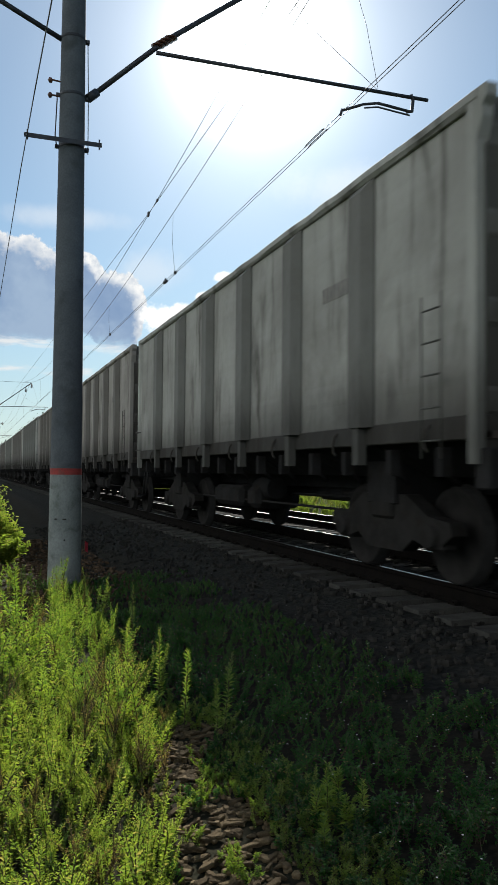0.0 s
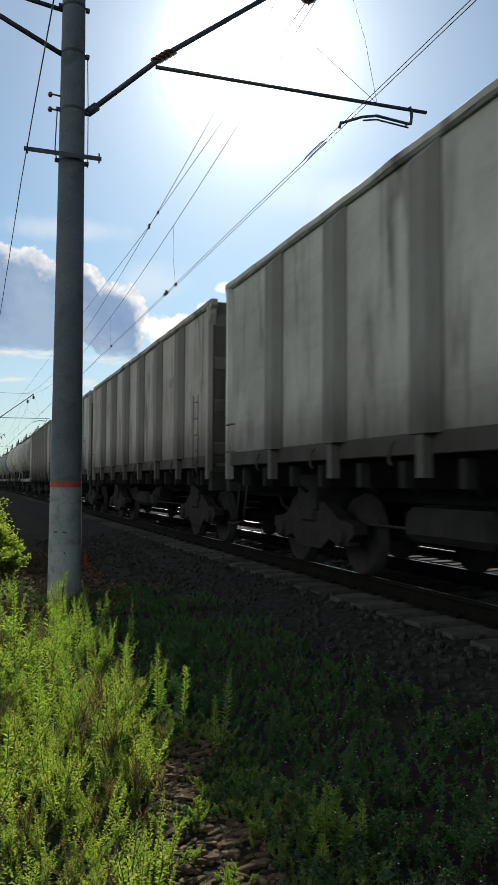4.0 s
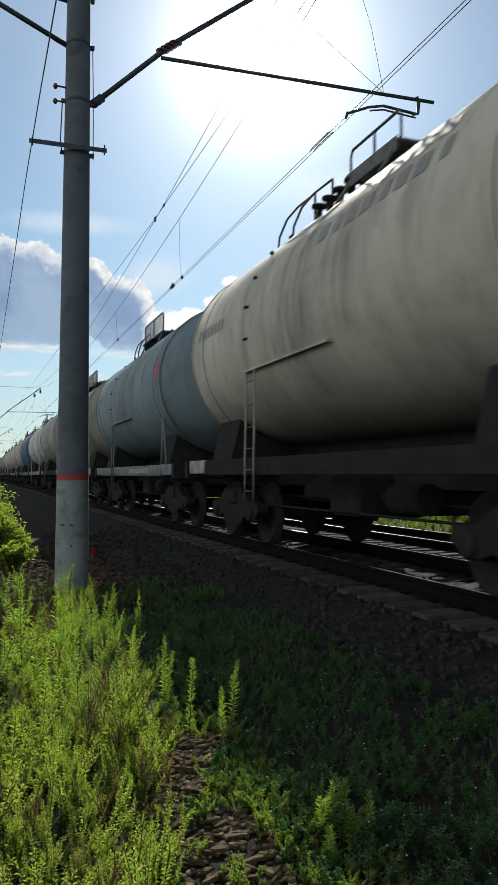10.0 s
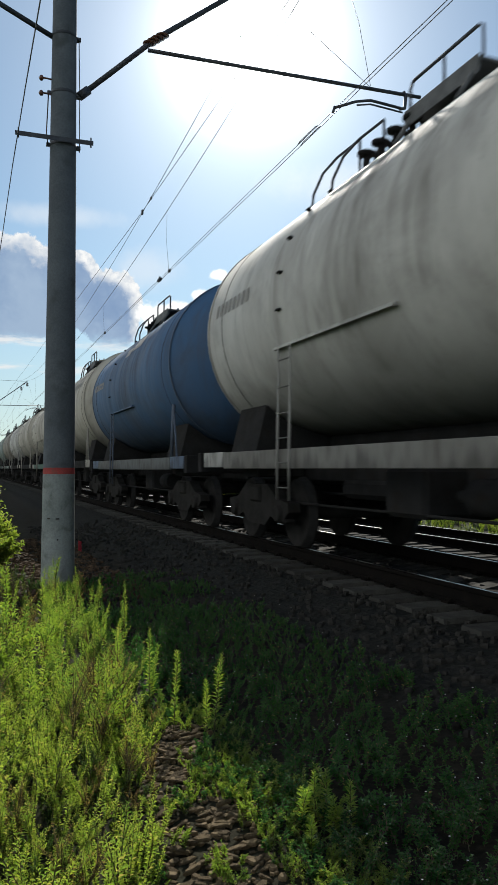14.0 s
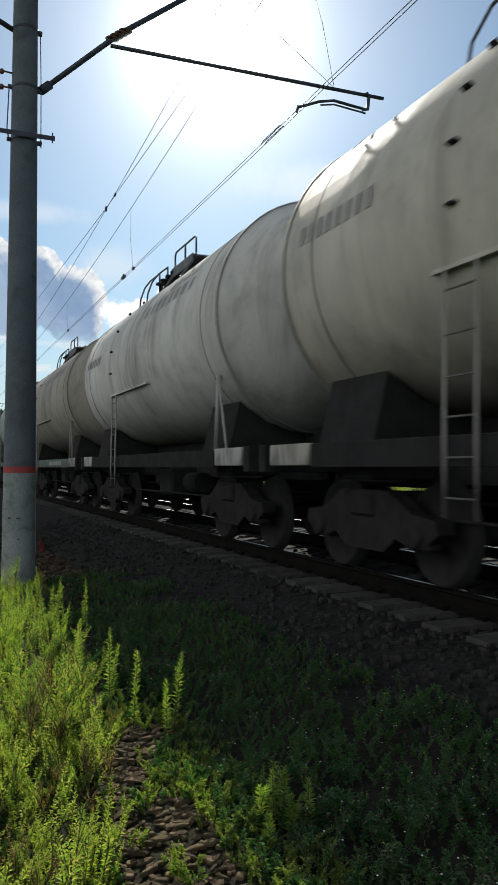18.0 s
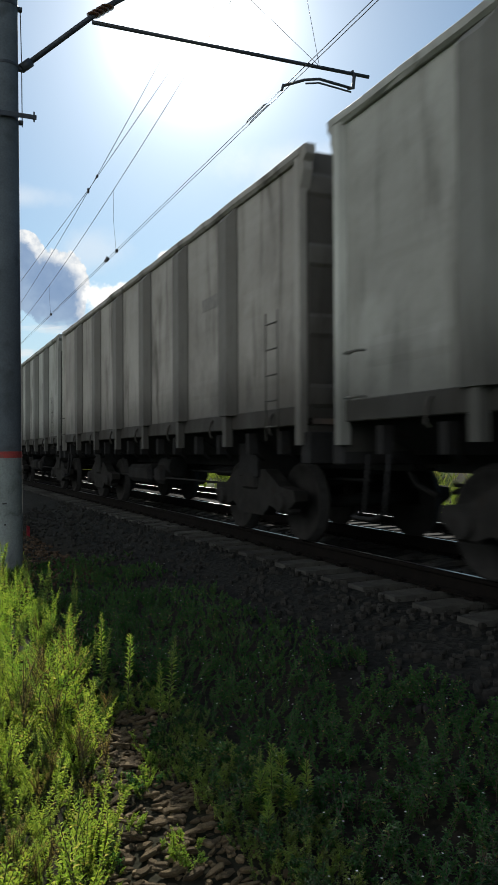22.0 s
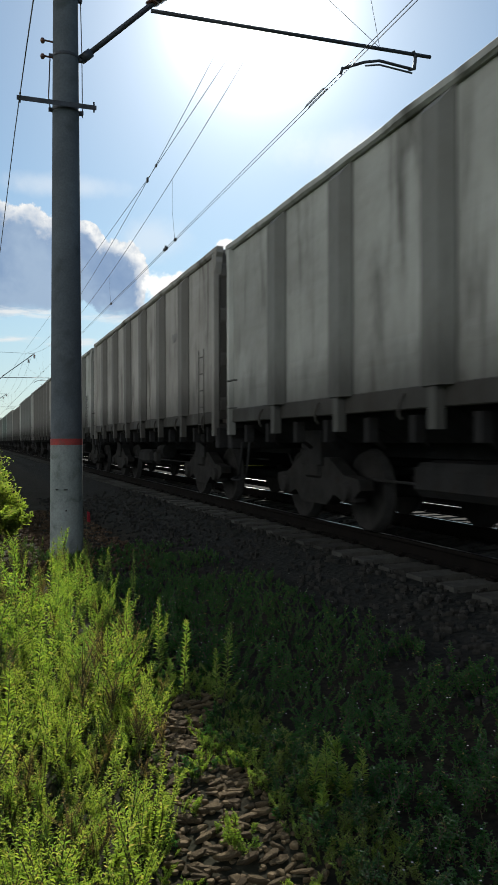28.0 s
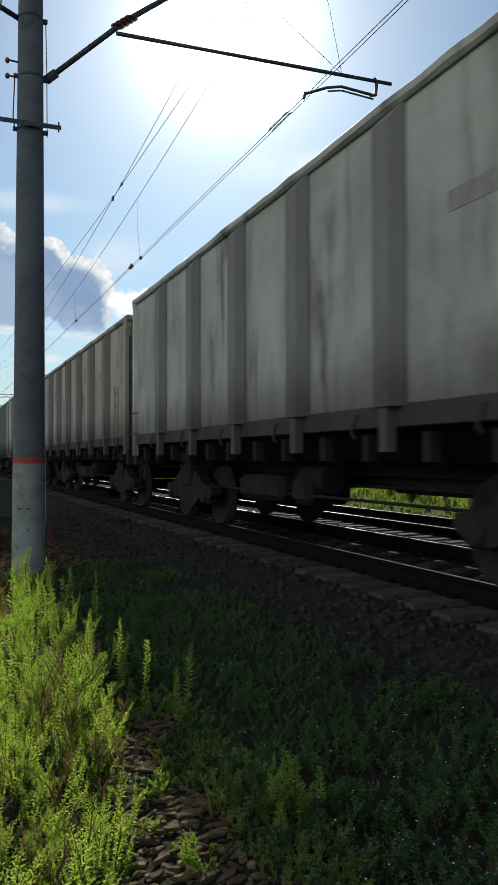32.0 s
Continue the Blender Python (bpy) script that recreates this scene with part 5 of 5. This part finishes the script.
second_tops = [4.24, 4.21, 4.24, 4.19, 4.12, 4.14, 4.08, 4.20, 4.14, 4.28, 4.25, 4.06]
gond_tones = [GREY, WARM, GREY, WARM, GREY, GREEN, GREY, WARM]
for k in range(24):
    w = build_gondola(gond_tones[k % 8], top=second_tops[k % 12])
    w.scale = (1, 1.022, 1)
    train.append((tagged(w, "open steel gondola wagon, faded and streaked", "freight wagon", "wagons of the passing train"), where))
    where += G_PITCH


# ---- plants ----
def leaf_tris(base, way, up, length, width, bend, verts, tris):
    """A pointed leaf folded along its midrib."""
    side = np.cross(way, up)
    side /= np.linalg.norm(side) + 1e-9
    mid = base + way * length * 0.5 + up * length * 0.07
    tip = base + way * length - up * length * bend
    k = len(verts)
    verts += [base, mid + side * width * 0.5 + up * width * 0.2, tip, mid - side * width * 0.5 + up * width * 0.2]
    tris += [(k, k + 1, k + 2), (k, k + 2, k + 3)]


def stem_tris(points, r0, verts, tris):
    k = len(verts)
    n = len(points)
    for i, p in enumerate(points):
        r = r0 * (1 - 0.8 * i / n)
        for j in range(3):
            verts.append(p + np.array([r * math.cos(2.094 * j), r * math.sin(2.094 * j), 0]))
    for i in range(n - 1):
        for j in range(3):
            a, b = k + 3 * i + j, k + 3 * i + (j + 1) % 3
            tris += [(a, b, b + 3), (a, b + 3, a + 3)]


def weed(rng, tall, leaves, leaf, wide, droop, branch=0, spread=0.06):
    """Arrays of an upright weed: stem and leaves apart."""
    sv, st, lv, lt = [], [], [], []
    lean = np.array([rng.uniform(-spread, spread), rng.uniform(-spread, spread), 0]) / 0.5
    axes = [(np.zeros(3), tall, lean)]
    for _ in range(branch):
        h = rng.uniform(0.25, 0.7) * tall
        a = rng.uniform(0, 6.28)
        axes.append((lean * h + np.array([0, 0, h]), tall * rng.uniform(0.25, 0.45), np.array([math.cos(a), math.sin(a), 0]) * rng.uniform(0.35, 0.7)))
    for start, length, tilt in axes:
        pts = [start + np.array([0, 0, length * f]) + tilt * length * f * (0.6 + 0.4 * f) for f in (0, 0.35, 0.7, 1.0)]
        stem_tris(pts, 0.0045 * (tall / 0.6) ** 0.5, sv, st)
        count = int(leaves * (length / tall))
        for i in range(count):
            f = 0.12 + 0.88 * (i + rng.random()) / count
            s = min(2, int(f * 3))
            g = f * 3 - s
            base = pts[s] * (1 - g) + pts[s + 1] * g
            a = 2.4 * i + rng.uniform(-0.5, 0.5)
            rise = rng.uniform(-0.15, 0.85) + 0.6 * f
            way = np.array([math.cos(a), math.sin(a), rise])
            way /= np.linalg.norm(way)
            up = np.array([-math.cos(a) * rise, -math.sin(a) * rise, 1.0])
            up /= np.linalg.norm(up)
            size = leaf * rng.uniform(0.7, 1.25) * (1.05 - 0.6 * f ** 3) * (0.6 + 0.4 * min(1, f * 4))
            leaf_tris(base, way, up, size, wide * size / leaf, droop, lv, lt)
    return (np.array(sv), np.array(st)), (np.array(lv), np.array(lt))


def crowd(rng, kinds, count, region, scale=(0.7, 1.2), lean=0.12, keep=None, clump=0.0):
    stems, leaves = [], []
    for _ in range(count):
        x, y = region(rng)
        if keep and not keep(x, y):
            continue
        k = kinds[rng.randrange(len(kinds))]
        s, t = rng.uniform(*scale), rng.uniform(0, 6.28)
        s *= 1.0 + clump * noise.noise((x * 1.7, y * 1.1, 2.2)) + 0.5 * clump * noise.noise((x * 5.0, y * 4.0, 9.2))
        l = (rng.uniform(-lean, lean), rng.uniform(-lean, lean))
        z = height(x, y) - 0.01
        stems.append(placed(k[0], x, y, z, t, s, l))
        leaves.append(placed(k[1], x, y, z, t, s, l))
    return stems, leaves


def patch(name, label, stems, leaves, leaf_mat, category="weeds"):
    ob = tagged(new(name), label, category, kind="stuff")
    tagged(part("leaves", joined("leaves", leaves, leaf_mat), None, ob), kind="stuff")
    tagged(part("stems", joined("stems", stems, "stem"), None, ob), kind="stuff")
    return ob


rng = random.Random(3)
UPRIGHT = [weed(rng, rng.uniform(0.34, 0.62), 68, 0.046, 0.0135, 0.10, rng.choice((0, 1, 2, 3)), 0.10) for _ in range(12)]
BUSHY = [weed(rng, rng.uniform(0.24, 0.40), 80, 0.026, 0.011, 0.15, 7, 0.16) for _ in range(7)]
DRY = [weed(rng, rng.uniform(0.26, 0.42), 60, 0.015, 0.006, 0.1, 9, 0.14) for _ in range(6)]
LOW = [weed(rng, rng.uniform(0.08, 0.17), 42, 0.017, 0.009, 0.2, 7, 0.30) for _ in range(8)]
SHADE = [weed(rng, rng.uniform(0.08, 0.16), 22, 0.020, 0.011, 0.2, 5, 0.30) for _ in range(8)]
SLIM = [weed(rng, rng.uniform(0.24, 0.46), 82, 0.028, 0.0088, 0.14, rng.choice((0, 1, 3, 4)), 0.14) for _ in range(12)]
SMALL = [weed(rng, rng.uniform(0.18, 0.32), 75, 0.016, 0.0085, 0.2, 6, 0.22) for _ in range(8)]


def right_edge(y):
    """How far towards the track the tall weeds reach."""
    pts = [(1.5, 0.40), (2.6, 0.56), (3.1, 0.70), (3.7, 0.78), (4.1, 0.95), (4.6, 1.02), (6.0, 1.08), (8.0, 1.22), (9.6, 1.2), (10.4, 0.95), (30, 0.2)]
    for (a, xa), (b, xb) in zip(pts, pts[1:]):
        if a <= y <= b:
            return xa + (xb - xa) * (y - a) / (b - a)
    return 0.4


def in_bed(x, y):
    return x < right_edge(y) + 0.22 * noise.noise((x * 2.0, y * 2.0, 7.1)) and not (y > 9.6 and x > 0.15 and y < 13)


def stony(x, y):
    """Bare patches of the stony strip: a narrow one farther off, a wide one nearer."""
    edge = 0.10 * noise.noise((x * 5.0, y * 5.0, 1.7))
    return (3.42 < y < 4.45 and abs(x - 0.86 - 0.42 * (y - 3.6)) < 0.12 + edge) or (2.1 < y < 3.36 + edge and 0.72 - edge < x < 1.12 + edge)


def bed_place(r):
    y = 1.9 + 9.2 * r.random() ** 1.35
    return -1.6 - 0.10 * y + (3.2 + 0.12 * y) * r.random(), y


def near_place(r):
    y = 1.75 + 3.6 * r.random() ** 1.15
    return -0.35 - 0.30 * y + (1.2 + 0.42 * y) * r.random(), y


def gap(x, y):
    return 0.8 * noise.noise((x * 1.3, y * 0.9, 4.4)) + 0.7 * noise.noise((x * 4.2, y * 2.8, 8.1))


def far_part(x, y):
    return y > 4.2 + 0.5 * noise.noise((x * 3.0, y, 1.0)) and in_bed(x, y)


st, lv = crowd(rng, UPRIGHT, 2200, bed_place, (0.42, 0.94), 0.2, keep=lambda x, y: far_part(x, y) and gap(x, y) > 0.0, clump=0.6)
patch("tall_weeds", "dense sunlit bed of upright narrow-leaved weeds", st, lv, "leaf")
st, lv = crowd(rng, SLIM, 2000, near_place, (0.4, 0.88), 0.3, keep=lambda x, y: in_bed(x, y) and gap(x, y) > -0.28, clump=0.5)
patch("slender_weeds", "slender sunlit weeds with small narrow leaves", st, lv, "leaf_near")
st, lv = crowd(rng, BUSHY, 800, bed_place, (0.4, 0.85), 0.25, keep=far_part, clump=0.45)
patch("bushy_weeds", "dense low green weeds between the tall stalks", st, lv, "leaf_mid")
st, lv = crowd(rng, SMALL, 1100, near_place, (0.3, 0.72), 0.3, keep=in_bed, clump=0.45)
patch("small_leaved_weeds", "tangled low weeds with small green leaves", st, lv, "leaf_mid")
st, lv = crowd(rng, DRY, 1300, bed_place, (0.6, 1.1), 0.25, keep=lambda x, y: in_bed(x, y) and gap(x, y) < 0.05, clump=0.3)
patch("dry_weeds", "brownish dry weeds among the green", st, lv, "leaf_dry")


def verge_place(r):
    y = 9.6 + 17.0 * r.random() ** 1.4
    return -2.6 + 2.7 * r.random(), max(y, 12.6)


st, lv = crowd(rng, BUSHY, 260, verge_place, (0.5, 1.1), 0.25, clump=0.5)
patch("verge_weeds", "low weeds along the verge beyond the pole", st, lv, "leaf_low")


def shade_place(r):
    y = 2.0 + 9.0 * r.random() ** 1.3
    return 0.7 + r.random() * 2.2, y


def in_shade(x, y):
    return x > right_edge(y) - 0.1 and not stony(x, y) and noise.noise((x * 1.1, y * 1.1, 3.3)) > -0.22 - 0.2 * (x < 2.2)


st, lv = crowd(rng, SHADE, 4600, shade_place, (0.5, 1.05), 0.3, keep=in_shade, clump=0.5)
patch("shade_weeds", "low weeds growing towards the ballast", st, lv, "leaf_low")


def strip_place(r):
    y = 2.2 + 2.6 * r.random()
    return 0.60 + 0.85 * r.random(), y


st, lv = crowd(rng, SHADE + LOW, 1500, strip_place, (0.3, 0.75), 0.4, keep=lambda x, y: not stony(x, y) or noise.noise((x * 6.0, y * 6.0, 2.2)) > 0.3, clump=0.5)
patch("path_weeds", "small weeds creeping over the stony strip", st, lv, "leaf")


# tiny white stars, put in as glints on the shaded leaves
flecks = []
for _ in range(420):
    x, y = shade_place(rng)
    if x > 1.2 and in_shade(x, y):
        h = height(x, y) + rng.uniform(0.10, 0.2)
        v, f = [], []
        for k in range(5):
            a = 1.2566 * k
            leaf_tris(np.array([x, y, h]), np.array([math.cos(a), math.sin(a), 0.5]), np.array([0, 0, 1.0]), 0.005, 0.004, 0.1, v, f)
        flecks.append((np.array(v), np.array(f)))
tagged(new("small_flowers", joined("small_flowers", flecks, "glint")), "tiny white flecks standing for leaf glints over the shaded weeds", "flowers", kind="stuff")


# single tall stalks at the edge of the bed
def build_stalk(x, y, tall, turn, label, leaves=95, tint="leaf"):
    r = random.Random(int(x * 100 + y * 1000))
    s, l = weed(r, tall, leaves, 0.036, 0.008, 0.05, r.choice((0, 1, 2)), 0.06)
    ob = new("tall_weed")
    ob.matrix_basis = pose(x, y, height(x, y) - 0.01, 0, 0, turn)
    part("stem", joined("stem", [s], "stem"), None, ob)
    part("leaves", joined("leaves", [l], tint), None, ob)
    return tagged(ob, label, "weed", "tall stalks beside the path")


STALKS = [(1.32, 4.24, 0.43, 10), (1.13, 4.36, 0.44, 80), (1.12, 4.9, 0.47, 150), (1.34, 6.83, 0.55, 200), (0.73, 4.4, 0.46, 40), (1.36, 3.04, 0.24, 90), (0.9, 7.76, 0.68, 130), (1.27, 4.2, 0.30, 300), (1.16, 5.05, 0.36, 220), (1.2, 7.4, 0.5, 77), (1.43, 3.1, 0.22, 30), (1.30, 3.0, 0.2, 140), (1.48, 2.98, 0.2, 220), (1.38, 2.92, 0.18, 260), (1.26, 2.86, 0.16, 310)]
for x, y, h, a in STALKS:
    build_stalk(x, y, h, a, "single upright weed stalk with narrow green leaves")


# stones of the path
def build_path():
    r = random.Random(21)
    meshes = []
    for _ in range(14):
        meshes.append(to_mesh("stone", slab_shape(r, r.uniform(0.16, 0.34)), "stone"))
    thing = tagged(new("stony_path"), "strip of loose brown stones beside the weeds", "path", kind="structure")
    spots = []
    while len(spots) < 300:
        x, y = r.uniform(0.6, 1.3), r.uniform(2.35, 4.45)
        if stony(x, y):
            spots.append((x, y))
    for x, y in spots:
        s = r.uniform(0.016, 0.038)
        part("stone", meshes[r.randrange(14)], None, thing, at=pose(x, y, height(x, y) + s * r.uniform(0.15, 0.6), r.uniform(-16, 16), r.uniform(-16, 16), r.uniform(-35, 35)) @ Matrix.Diagonal((1.25 * s, 0.85 * s, 0.8 * s, 1)))
    kinds = [slab_arrays(r, 0.45) for _ in range(8)]
    out = []
    for _ in range(700):
        y = 1.8 + 9.5 * r.random() ** 1.6
        x = r.uniform(0.3, 1.5)
        s = r.uniform(0.008, 0.022)
        out.append(placed(kinds[r.randrange(8)], x, y, height(x, y) + s * 0.2, r.uniform(0, 6.28), s))
    for _ in range(500):
        y = 2.1 + 2.4 * r.random()
        x, s = 0.98 + r.gauss(0, 0.14), r.uniform(0.010, 0.024)
        out.append(placed(kinds[r.randrange(8)], x, y, height(x, y) + s * 0.3, r.uniform(0, 6.28), s))
    tagged(new("gravel", joined("gravel", out, "stone")), "scattered brown gravel on the soil", "gravel", kind="stuff")
    out = []
    for _ in range(3000):
        y, x = r.uniform(9.2, 18.0), r.uniform(-0.8, 2.2)
        s = r.uniform(0.02, 0.06)
        out.append(placed(kinds[r.randrange(8)], x, y, height(x, y) + s * 0.2, r.uniform(0, 6.28), s))
    tagged(new("soil_clods", joined("soil_clods", out, "clod")), "bare brown clods and stones round the pole", "soil", kind="stuff")


build_path()


# leafy shrubs
def shrub_arrays(r, tall, wide, count, leaf=0.05):
    lv, lt, sv, st = [], [], [], []
    for k in range(19):
        a, t = 0.331 * k * 7 + r.uniform(-0.3, 0.3), r.uniform(0.2, 0.8)
        top = np.array([math.cos(a) * wide * t, math.sin(a) * wide * t, tall * r.uniform(0.6, 1.0) * (1.1 - 0.4 * t)])
        pts = [np.zeros(3), top * np.array([0.35, 0.35, 0.45]), top * np.array([0.75, 0.75, 0.8]), top]
        stem_tris(pts, 0.012, sv, st)
        for i in range(count // 19):
            f = 0.15 + 0.9 * r.random() ** 0.7
            s = min(2, int(f * 3))
            g = f * 3 - s
            base = pts[s] * (1 - g) + pts[s + 1] * g + np.array([r.gauss(0, 0.05 * tall), r.gauss(0, 0.05 * tall), r.gauss(0, 0.05 * tall)])
            way = np.array([r.gauss(0, 1), r.gauss(0, 1), r.gauss(0.35, 0.7)])
            way /= np.linalg.norm(way)
            up = np.cross(np.cross(way, (0, 0, 1.0)), way)
            up /= np.linalg.norm(up) + 1e-6
            leaf_tris(base, way, up, leaf * r.uniform(0.7, 1.3), leaf * 0.42, 0.1, lv, lt)
    return (np.array(sv), np.array(st)), (np.array(lv), np.array(lt))


def build_shrub(x, y, tall, wide, label, count=2200, leaf=0.05, seed=1):
    r = random.Random(seed)
    s, l = shrub_arrays(r, tall, wide, count, leaf)
    ob = new("shrub")
    ob.location = (x, y, height(x, y) - 0.03)
    part("woody_frame", joined("woody_frame", [s], "bark"), None, ob)
    part("foliage", joined("foliage", [l], "bush"), None, ob)
    return tagged(ob, label, "shrub", "shrubs by the line")


for i, (x, y, h, w) in enumerate(((0.50, 14.3, 0.88, 0.48), (0.60, 13.5, 0.50, 0.42), (0.12, 14.3, 1.30, 0.75), (-0.9, 14.4, 1.6, 0.9), (0.25, 16.2, 1.35, 0.7), (-0.5, 17.5, 1.7, 1.0), (0.1, 20.0, 1.5, 0.8), (-0.2, 24.0, 1.7, 1.1), (0.1, 30.0, 1.6, 1.2), (-0.4, 38.0, 1.9, 1.4))):
    build_shrub(x, y, h, w, "sunlit leafy green shrub beside the line", 2300, 0.078, 40 + i)
r = random.Random(77)
for i in range(46):
    y = 11 + 2.6 * i + r.uniform(-1.2, 1.2)
    x = r.uniform(13.3, 15.6) if i % 2 else r.uniform(15.5, 22.0)
    build_shrub(x, y, r.uniform(0.65, 1.15), r.uniform(0.5, 0.95), "leafy shrub on the far side of the tracks", 1700, 0.085, 90 + i)


def bank_place(q):
    return 12.9 + 3.2 * q.random(), 9 + 45 * q.random() ** 1.3


st, lv = crowd(rng, BUSHY, 900, bank_place, (0.9, 1.9), 0.25, clump=0.6)
patch("bank_weeds", "sunlit leafy weeds along the second track", st, lv, "bush")


# grass on the far bank and along the near verge
def grass_kind(r, tall):
    lv, lt = [], []
    for _ in range(16):
        a = r.uniform(0, 6.28)
        b = np.array([r.gauss(0, 0.07), r.gauss(0, 0.07), 0])
        way = np.array([math.cos(a) * 0.3, math.sin(a) * 0.3, 1.0])
        way /= np.linalg.norm(way)
        up = np.array([math.cos(a), math.sin(a), -0.3])
        leaf_tris(b, way, up, tall * r.uniform(0.6, 1.1), 0.012 + 0.01 * tall, -0.25, lv, lt)
    return np.array(lv), np.array(lt)


TUFT = [grass_kind(rng, 0.4) for _ in range(5)]


def build_grass(name, label, count, place, scale):
    out = []
    for _ in range(count):
        x, y = place(rng)
        out.append(placed(TUFT[rng.randrange(5)], x, y, height(x, y) - 0.01, rng.uniform(0, 6.28), rng.uniform(*scale)))
    return tagged(new(name, joined(name, out, "grass")), label, "grass", kind="stuff")


build_grass("far_bank_grass", "bright green grass on the bank past the second track", 2200, lambda q: (14.5 + 9.0 * q.random(), 6 + 110 * q.random() ** 1.3), (0.7, 1.9))
build_grass("verge_grass", "uneven grass on the verge beyond the pole", 3000, lambda q: (-6.0 + 6.2 * q.random(), 15.5 + 60 * q.random() ** 1.4), (0.5, 1.1))


# woods far down the line
def build_tree(x, y, tall, seed, conifer=False):
    r = random.Random(seed)
    ob = new("tree")
    ob.location = (x, y, height(x, y))
    b = B()
    tube(b, (0, 0, -0.2), (0.02 * tall, 0, tall * 0.9), 0.022 * tall, 0.004 * tall, 8)
    lv, lt = [], []
    for k in range(26):
        f = 0.22 + 0.75 * (k + r.random()) / 26
        a = 2.4 * k
        reach = tall * (0.22 * (1.05 - f) + 0.02 if conifer else 0.26 * math.sin(math.pi * min(1, f * 0.95)) + 0.03)
        p = np.array([0, 0, tall * f])
        q = p + np.array([math.cos(a) * reach, math.sin(a) * reach, reach * (-0.1 if conifer else 0.5)])
        tube(b, tuple(p), tuple(q), 0.005 * tall, 0.001 * tall, 5)
        for _ in range(46):
            g = 0.25 + 0.85 * r.random()
            c = p + (q - p) * g + np.array([r.gauss(0, 0.045 * tall), r.gauss(0, 0.045 * tall), r.gauss(0, 0.03 * tall)])
            way = np.array([r.gauss(0, 1), r.gauss(0, 1), r.gauss(0, 0.6)])
            way /= np.linalg.norm(way)
            leaf_tris(c, way, np.array([0, 0, 1.0]), tall * 0.055, tall * 0.03, 0.2, lv, lt)
    part("trunk", b, "bark", ob)
    part("crown", joined("crown", [(np.array(lv), np.array(lt))], "woods"), None, ob)
    return tagged(ob, "dark conifer at the edge of the far woods" if conifer else "leafy tree at the edge of the far woods", "tree", "far woods")


r = random.Random(8)
TREES = [build_tree(26, 190, 11, 1), build_tree(24, 215, 12, 2, True), build_tree(30, 240, 13, 3), build_tree(22, 262, 12, 4, True)]
for i in range(30):
    src = TREES[r.randrange(4)]
    copy_thing(src, pose(18 + r.uniform(0, 22) + i * 0.3, 185 + i * 11 + r.uniform(-5, 5), 0.3, 0, 0, r.uniform(0, 360)))
for x, y, big, k in ((14.3, 200, 0.98, 1), (15.8, 202, 1.13, 0), (17.0, 198, 1.14, 1), (18.6, 204, 1.32, 0), (14.2, 232, 1.03, 3)):
    copy_thing(TREES[k], pose(x, y, 0.2, 0, 0, 70 * k + x * 20) @ Matrix.Diagonal((big, big, big, 1)))

# a scrap of red cloth caught on a dead stalk by the pole
b = B()
tube(b, (0, 0, 0), (0.02, 0.0, 0.62), 0.006, 0.004, 6)
rag = new("marker_stake")
rag.location = (1.53, 11.2, height(1.53, 11.2) - 0.02)
rag.scale = (0.45, 0.45, 1.02)
part("stake", b, "stem", rag)
b = B()
vs = [[b.verts.new((0.02 + 0.05 * i + 0.01 * math.sin(3 * j), 0.015 * math.sin(2.3 * i + j), 0.42 + 0.045 * j - 0.01 * i)) for i in range(3)] for j in range(4)]
for a, c in zip(vs, vs[1:]):
    for i in range(2):
        b.faces.new((a[i], a[i + 1], c[i + 1], c[i]))
bmesh.ops.solidify(b, geom=b.faces[:], thickness=0.006)
part("rag", b, "rag", rag, "small red cloth scrap")
tagged(rag, "thin stake with a red scrap of cloth", "marker")


# ---- what moves ----
def motions():
    times = list(range(0, 33))
    for wagon, place in train:
        walk(wagon, [(t, pose(AXIS, place - travel(t), RAIL_Z)) for t in times])


motions()
